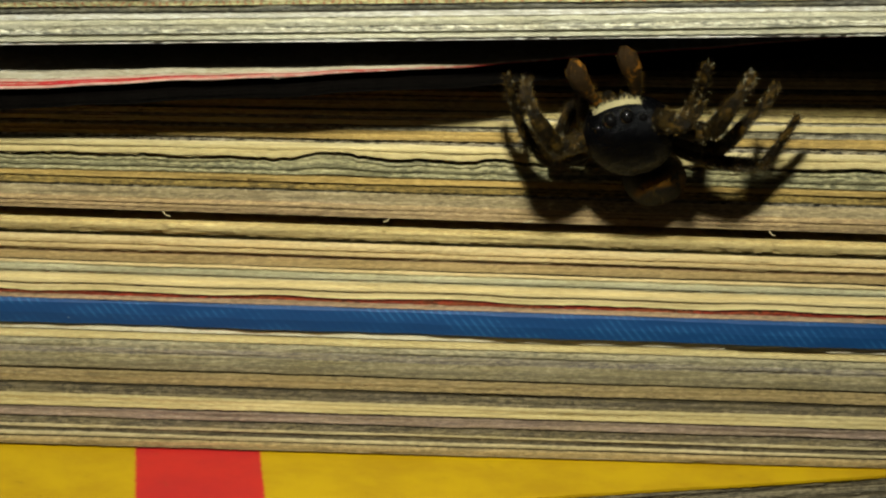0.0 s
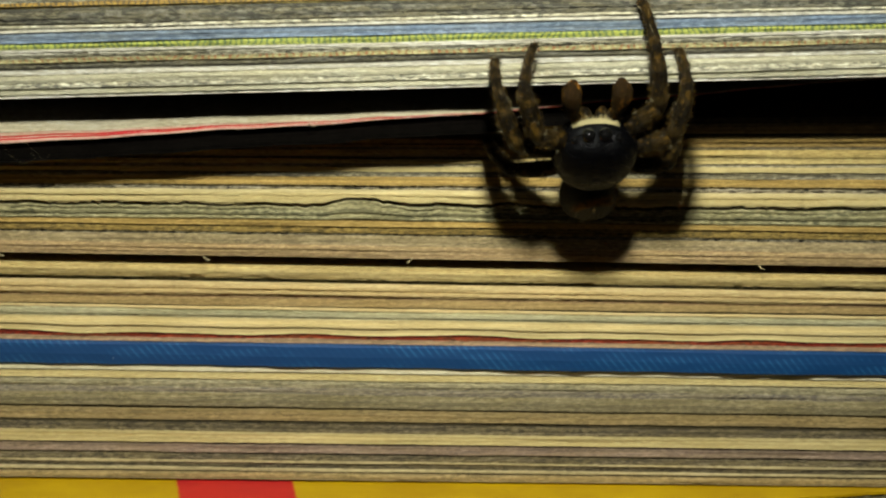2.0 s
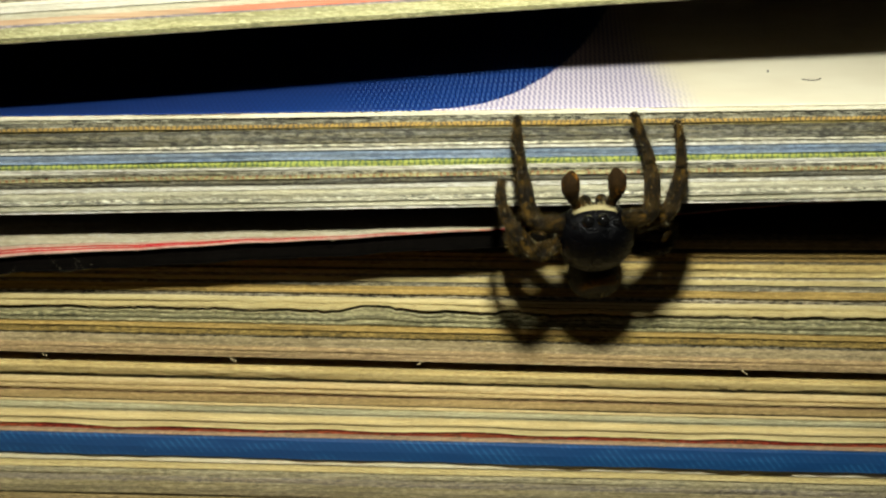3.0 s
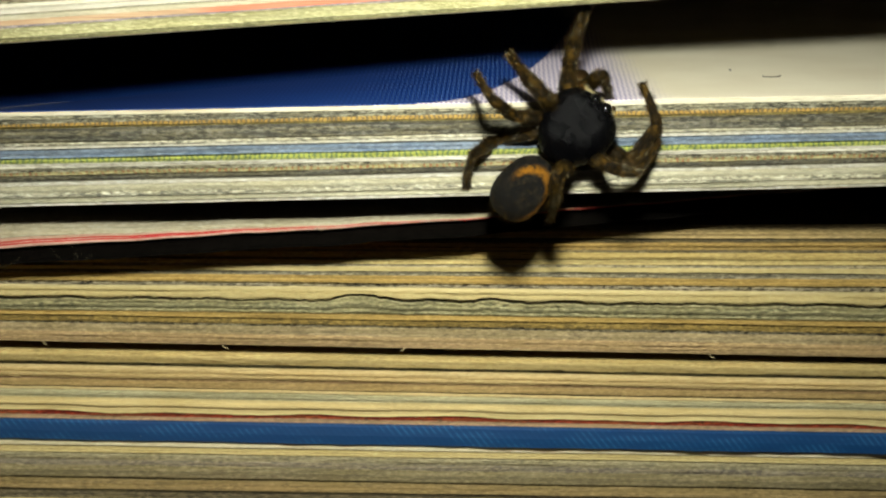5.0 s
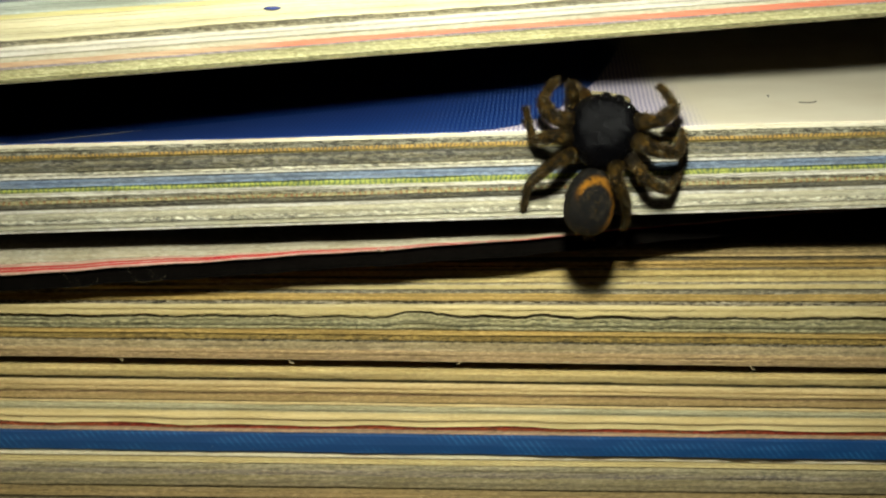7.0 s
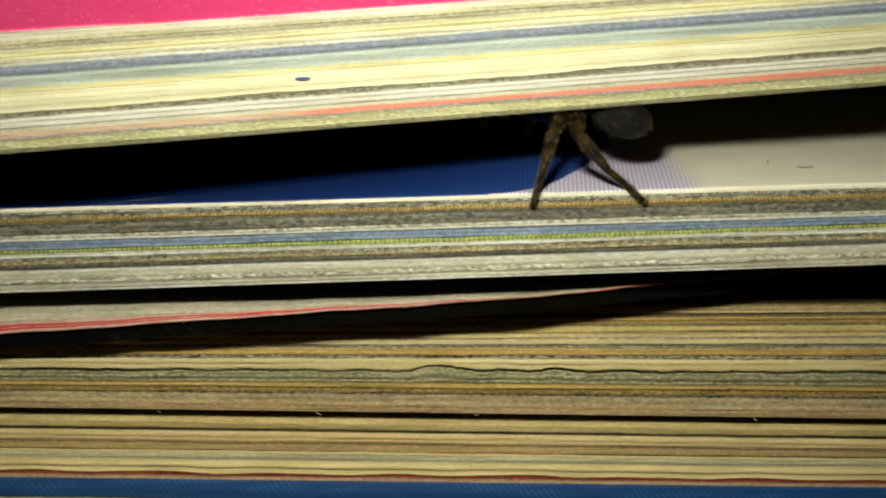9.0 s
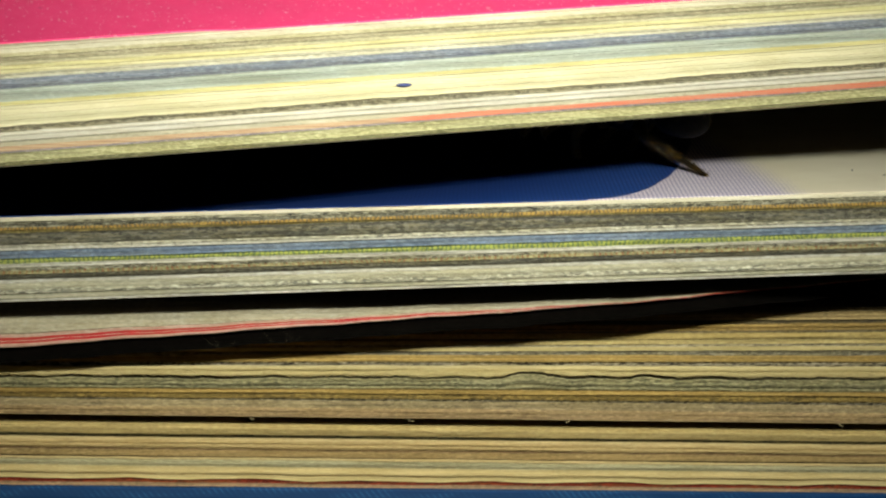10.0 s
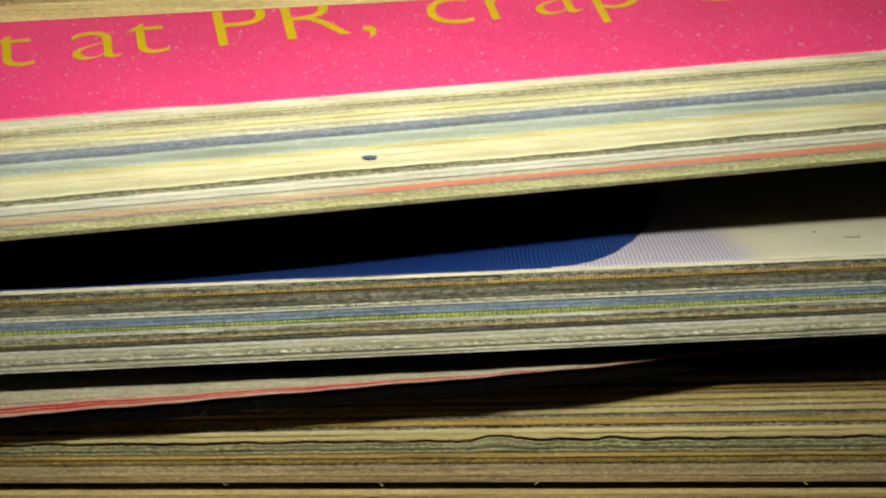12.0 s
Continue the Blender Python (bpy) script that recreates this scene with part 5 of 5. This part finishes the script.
stance(8.8, (7.00, 3.25, 7.30), (-0.97, 0.25, 0.02), (0.00, 0.00, 1.00),
       [((-1.08, 3.93, 0.47), (0.40, 5.02, -0.32), (2.03, 5.40, -1.43)), ((-1.29, 3.17, 0.77), (0.14, 4.06, 0.12), (1.60, 4.33, -0.90)), ((-2.95, 1.24, -0.63), (-4.10, 1.48, -2.13), (-4.28, 1.96, -4.06)), ((-2.91, 0.21, -0.97), (-3.00, -1.18, -2.47), (-3.07, -2.91, -3.83))],
       [((2.65, 2.84, 0.08), (4.34, 3.43, -0.81), (5.60, 3.78, -2.32)), ((2.91, 1.85, 0.08), (4.53, 2.04, -0.67), (5.75, 2.13, -1.99)), ((2.90, 0.76, 0.11), (4.66, 0.57, -0.59), (6.08, 0.48, -2.00)), ((2.84, -0.23, 0.18), (4.68, -0.74, -0.57), (6.24, -1.03, -2.09))])
stance(9.05, (7.00, 3.25, 7.30), (-0.97, 0.25, 0.02), (0.00, 0.00, 1.00),
       [((-1.08, 3.93, 0.47), (0.40, 5.02, -0.32), (2.03, 5.40, -1.43)), ((-1.29, 3.17, 0.77), (0.14, 4.06, 0.12), (1.60, 4.33, -0.90)), ((-2.95, 1.24, -0.63), (-4.10, 1.48, -2.13), (-4.28, 1.96, -4.06)), ((-2.91, 0.21, -0.97), (-3.00, -1.18, -2.47), (-3.07, -2.91, -3.83))],
       [((2.65, 2.84, 0.08), (4.34, 3.43, -0.81), (5.60, 3.78, -2.32)), ((2.91, 1.85, 0.08), (4.53, 2.04, -0.67), (5.75, 2.13, -1.99)), ((2.90, 0.76, 0.11), (4.66, 0.57, -0.59), (6.08, 0.48, -2.00)), ((2.84, -0.23, 0.18), (4.68, -0.74, -0.57), (6.24, -1.03, -2.09))])
stance(9.3, (6.85, 3.40, 7.10), (-0.95, 0.32, 0.02), (0.00, 0.00, 1.00),
       [((-1.11, 3.92, 0.47), (0.33, 5.10, -0.27), (1.95, 5.57, -1.35)), ((-1.35, 3.19, 0.72), (0.02, 4.18, 0.10), (1.47, 4.57, -0.89)), ((-2.87, 1.66, -0.15), (-3.90, 1.50, -1.74), (-4.20, 1.22, -3.70)), ((-3.03, 0.72, -0.16), (-3.08, -0.48, -1.81), (-3.02, -2.32, -3.03))],
       [((2.62, 2.90, 0.09), (4.27, 3.60, -0.81), (5.47, 4.08, -2.33)), ((2.90, 1.91, 0.09), (4.51, 2.19, -0.65), (5.71, 2.39, -1.98)), ((2.91, 0.81, 0.12), (4.68, 0.72, -0.56), (6.12, 0.74, -1.95)), ((2.85, -0.20, 0.19), (4.71, -0.67, -0.53), (6.30, -0.89, -2.03))])
stance(9.5, (6.70, 2.82, 6.90), (-0.99, 0.08, 0.02), (0.00, 0.00, 1.00),
       [((-0.80, 3.80, 0.77), (0.95, 4.59, 0.21), (2.70, 4.70, -0.76)), ((-1.04, 2.94, 1.08), (0.57, 3.59, 0.62), (2.10, 3.72, -0.32)), ((-1.74, 2.88, -0.10), (-2.72, 2.55, -1.70), (-3.07, 2.02, -3.60)), ((0.82, 1.80, -1.02), (2.05, 0.37, -1.83), (2.61, -1.55, -2.75))],
       [((2.70, 2.66, 0.18), (4.58, 2.96, -0.42), (6.12, 3.00, -1.69)), ((2.90, 1.70, 0.17), (4.63, 1.65, -0.34), (6.02, 1.46, -1.46)), ((2.86, 0.64, 0.19), (4.65, 0.23, -0.28), (6.20, -0.15, -1.50)), ((2.78, -0.34, 0.25), (4.60, -1.12, -0.28), (6.22, -1.75, -1.62))])
stance(9.7, (6.70, 3.15, 6.95), (-0.99, 0.08, 0.02), (0.00, 0.00, 1.00),
       [((-0.81, 3.81, 0.76), (0.92, 4.64, 0.21), (2.67, 4.79, -0.75)), ((-1.06, 2.96, 1.06), (0.54, 3.65, 0.61), (2.07, 3.81, -0.32)), ((-0.79, 2.95, 0.24), (-2.01, 2.94, -1.21), (-2.36, 2.23, -3.05)), ((0.80, 1.84, -0.99), (1.92, 0.34, -1.83), (2.41, -1.61, -2.72))],
       [((2.68, 2.72, 0.18), (4.54, 3.14, -0.40), (6.08, 3.31, -1.67)), ((2.90, 1.76, 0.17), (4.62, 1.82, -0.34), (6.02, 1.76, -1.47)), ((2.87, 0.71, 0.18), (4.69, 0.41, -0.30), (6.26, 0.17, -1.52)), ((2.81, -0.28, 0.24), (4.67, -0.93, -0.31), (6.33, -1.41, -1.67))])
stance(9.8, (6.70, 3.50, 6.90), (-0.99, 0.08, 0.02), (0.00, 0.00, 1.00),
       [((-0.82, 3.81, 0.76), (0.90, 4.68, 0.24), (2.65, 4.88, -0.71)), ((-1.07, 2.97, 1.05), (0.52, 3.70, 0.62), (2.06, 3.90, -0.29)), ((-0.76, 2.91, 0.36), (-1.96, 3.03, -1.11), (-2.31, 2.41, -2.98)), ((0.87, 1.77, -0.94), (1.82, 0.14, -1.75), (2.17, -1.81, -2.70))],
       [((2.66, 2.77, 0.19), (4.51, 3.30, -0.35), (6.04, 3.60, -1.60)), ((2.89, 1.82, 0.17), (4.62, 1.99, -0.30), (6.03, 2.05, -1.42)), ((2.88, 0.77, 0.19), (4.72, 0.58, -0.28), (6.31, 0.49, -1.49)), ((2.83, -0.22, 0.24), (4.73, -0.75, -0.30), (6.44, -1.07, -1.66))])
stance(9.9, (6.70, 6.60, 6.90), (-0.80, 0.60, 0.02), (0.00, 0.00, 1.00),
       [((-1.62, 3.84, 0.28), (-1.03, 5.58, -0.49), (0.03, 6.81, -1.66)), ((-1.85, 3.18, 0.40), (-1.14, 4.70, -0.26), (-0.04, 5.71, -1.26)), ((-1.84, 2.79, 0.12), (-2.58, 2.02, -1.45), (-2.87, 1.28, -3.29)), ((0.53, 1.83, -1.45), (0.39, -0.15, -1.96), (0.37, -2.20, -2.76))],
       [((2.14, 3.54, 0.12), (2.65, 5.24, -0.80), (2.60, 6.65, -2.22)), ((2.60, 2.62, 0.10), (3.41, 3.98, -0.77), (3.66, 5.18, -2.09)), ((2.87, 1.52, 0.12), (4.06, 2.66, -0.81), (4.67, 3.91, -2.25)), ((2.99, 0.47, 0.15), (4.52, 1.33, -0.91), (5.45, 2.51, -2.52))])
stance(10.0, (6.70, 9.00, 6.60), (-0.80, 0.60, 0.02), (0.00, 0.00, 1.00),
       [((-1.76, 3.77, 0.28), (-1.48, 5.61, -0.44), (-0.67, 7.03, -1.59)), ((-1.98, 3.12, 0.37), (-1.51, 4.74, -0.25), (-0.59, 5.93, -1.24)), ((-2.44, 2.31, 0.17), (-1.62, 3.49, -1.08), (-0.29, 4.09, -2.45)), ((-2.59, -0.68, -0.80), (-0.98, -1.49, -1.78), (-1.35, -3.50, -2.61))],
       [((1.91, 3.70, 0.21), (1.91, 5.52, -0.60), (1.37, 6.98, -1.86)), ((2.40, 2.85, 0.17), (2.71, 4.42, -0.66), (2.47, 5.73, -1.87)), ((2.76, 1.80, 0.16), (3.42, 3.29, -0.81), (3.43, 4.73, -2.20)), ((2.98, 0.76, 0.15), (4.23, 2.01, -0.89), (4.14, 3.43, -2.57))])
stance(10.4, (6.40, 11.60, 5.70), (-0.80, 0.60, 0.02), (0.00, 0.00, 1.00),
       [((-1.84, 3.68, 0.38), (-1.83, 5.63, -0.08), (-1.26, 7.30, -1.03)), ((-2.04, 3.03, 0.46), (-1.80, 4.77, 0.05), (-1.06, 6.19, -0.78)), ((-2.53, 2.17, 0.24), (-2.74, 3.89, -0.55), (-1.16, 3.85, -1.78)), ((-2.23, -1.15, -0.25), (-0.59, -2.16, -0.95), (-0.88, -4.23, -1.65))],
       [((1.63, 3.80, 0.38), (1.06, 5.61, -0.24), (0.00, 6.95, -1.28)), ((2.13, 3.03, 0.35), (1.83, 4.66, -0.36), (1.05, 5.89, -1.42)), ((2.55, 2.08, 0.34), (2.88, 3.82, -0.33), (1.84, 4.85, -1.70)), ((2.91, 1.05, 0.26), (4.17, 2.53, -0.40), (2.44, 3.05, -1.66))])
stance(10.7, (5.00, 13.50, 5.60), (-0.70, 0.70, 0.02), (0.00, 0.00, 1.00),
       [((-1.86, 3.73, 0.22), (-2.12, 5.66, -0.23), (-0.78, 5.69, -1.72)), ((-2.37, 2.90, 0.12), (-2.83, 4.51, -0.55), (-1.48, 4.14, -1.68)), ((-2.93, 1.43, -0.12), (-4.13, 2.33, -1.28), (-2.19, 2.02, -1.64)), ((-1.52, -1.41, 0.44), (-0.74, -3.22, -0.10), (0.92, -3.07, -1.54))],
       [((2.13, 3.54, 0.16), (3.10, 5.27, -0.10), (1.91, 5.27, -1.71)), ((2.69, 2.46, 0.15), (4.10, 3.55, -0.06), (3.46, 4.00, -1.68)), ((2.89, 1.16, 0.21), (4.76, 1.49, 0.28), (4.88, 2.30, -1.55)), ((2.88, -0.10, 0.22), (4.83, -0.66, 0.52), (4.31, 0.04, -1.50))])
stance(12.0, (2.00, 22.00, 5.60), (-0.70, 0.70, 0.02), (0.00, 0.00, 1.00),
       [((-1.86, 3.73, 0.22), (-2.12, 5.66, -0.23), (-0.78, 5.69, -1.72)), ((-2.35, 2.92, 0.14), (-2.75, 4.55, -0.53), (-1.41, 4.21, -1.69)), ((-2.92, 1.48, -0.12), (-4.05, 2.46, -1.28), (-2.12, 2.09, -1.64)), ((-2.08, -1.22, 0.13), (-2.48, -3.12, -0.53), (-0.99, -1.87, -1.56))],
       [((2.13, 3.55, 0.15), (3.07, 5.29, -0.13), (1.84, 5.20, -1.71)), ((2.69, 2.46, 0.14), (4.11, 3.55, -0.07), (3.39, 3.93, -1.68)), ((2.90, 1.15, 0.21), (4.77, 1.45, 0.30), (4.81, 2.23, -1.55)), ((2.87, -0.12, 0.21), (4.81, -0.71, 0.51), (4.24, -0.03, -1.50))])


def leg_ways(side, k):
    """The ways of a leg's three pieces at each stance."""
    hip = Vector((side * HIPS[k][0], HIPS[k][1], HIPS[k][2]))
    out = []
    for row in STANCES:
        joints = [hip] + [Vector(q) for q in row[4 if side < 0 else 5][k]]
        out.append([(b - a).normalized() for a, b in zip(joints, joints[1:])])
    return hip, out


def leg_at(t, hip, ways, side, k):
    """The poses of a leg's pieces at a time, the last two in the first one's space."""
    times = [row[0] for row in STANCES]
    i = min(max(0, sum(1 for a in times if a <= t) - 1), len(times) - 2)
    w = (t - times[i]) / (times[i + 1] - times[i])
    w = w * w * (3 - 2 * w)
    at, poses = hip.copy(), []
    for a, b, length in zip(ways[i], ways[i + 1], LENGTHS[k]):
        way = a.slerp(b, w, a)
        poses.append(aimed(at, way, side))
        at = at + way * length
    back = poses[0].inverted()
    return poses[0], back @ poses[1], back @ poses[2]


def motions():
    walk(hand_lamp, [(t, look(Vector((x, y, z)) * MM, (x * MM, 0.002, aim * MM)) @ pose(0, 0, 0, -90)) for t, x, y, z, aim in LAMP_WAY])
    walk(spider, [(t, body_pose(o, f, u)) for t, o, f, u, left, right in STANCES])
    walk(abdomen, [(0.0, pose(0, 0, 0, 22)), (1.0, pose(0, 0, 0, 22)), (1.8, pose(0, 0, 0, 24)), (3.2, pose(0, 0, 0, 24)), (4.6, pose(0, -0.0002, 0, 0, 0, 4)), (6.3, pose(0, -0.0002, 0, 0, 0, 4)), (7.0, pose(0, -0.0001, 0, 0, 0, 2)), (8.0, pose(0, 0, 0, 0)), (8.8, pose(0, 0, 0, 20)), (9.3, pose(0, 0, 0, 18)), (9.5, pose(0, 0, 0, 12)), (9.8, pose(0, 0, 0, 12)), (9.9, pose(0, 0, 0, 8)), (12.0, pose(0, 0, 0, 0))])
    hinge = Vector((0, 2.55, -0.45)) * MM
    bent = lambda a: Matrix.Translation(hinge) @ pose(0, 0, 0, a) @ Matrix.Translation(-hinge)
    for palp in palps:
        walk(palp, [(0.0, bent(-10)), (0.4, bent(-70)), (1.1, bent(-70)), (1.5, bent(0)), (3.2, bent(0)), (3.9, bent(-20)), (4.6, bent(-80)), (7.2, bent(-100)), (8.4, bent(0)), (12.0, bent(0))])
    for pieces, side, k in legs:
        hip, ways = leg_ways(side, k)
        rows = [(q / 10, leg_at(q / 10, hip, ways, side, k)) for q in range(121)]
        for number, piece in enumerate(pieces):
            walk(piece, [(t, poses[number]) for t, poses in rows])


motions()
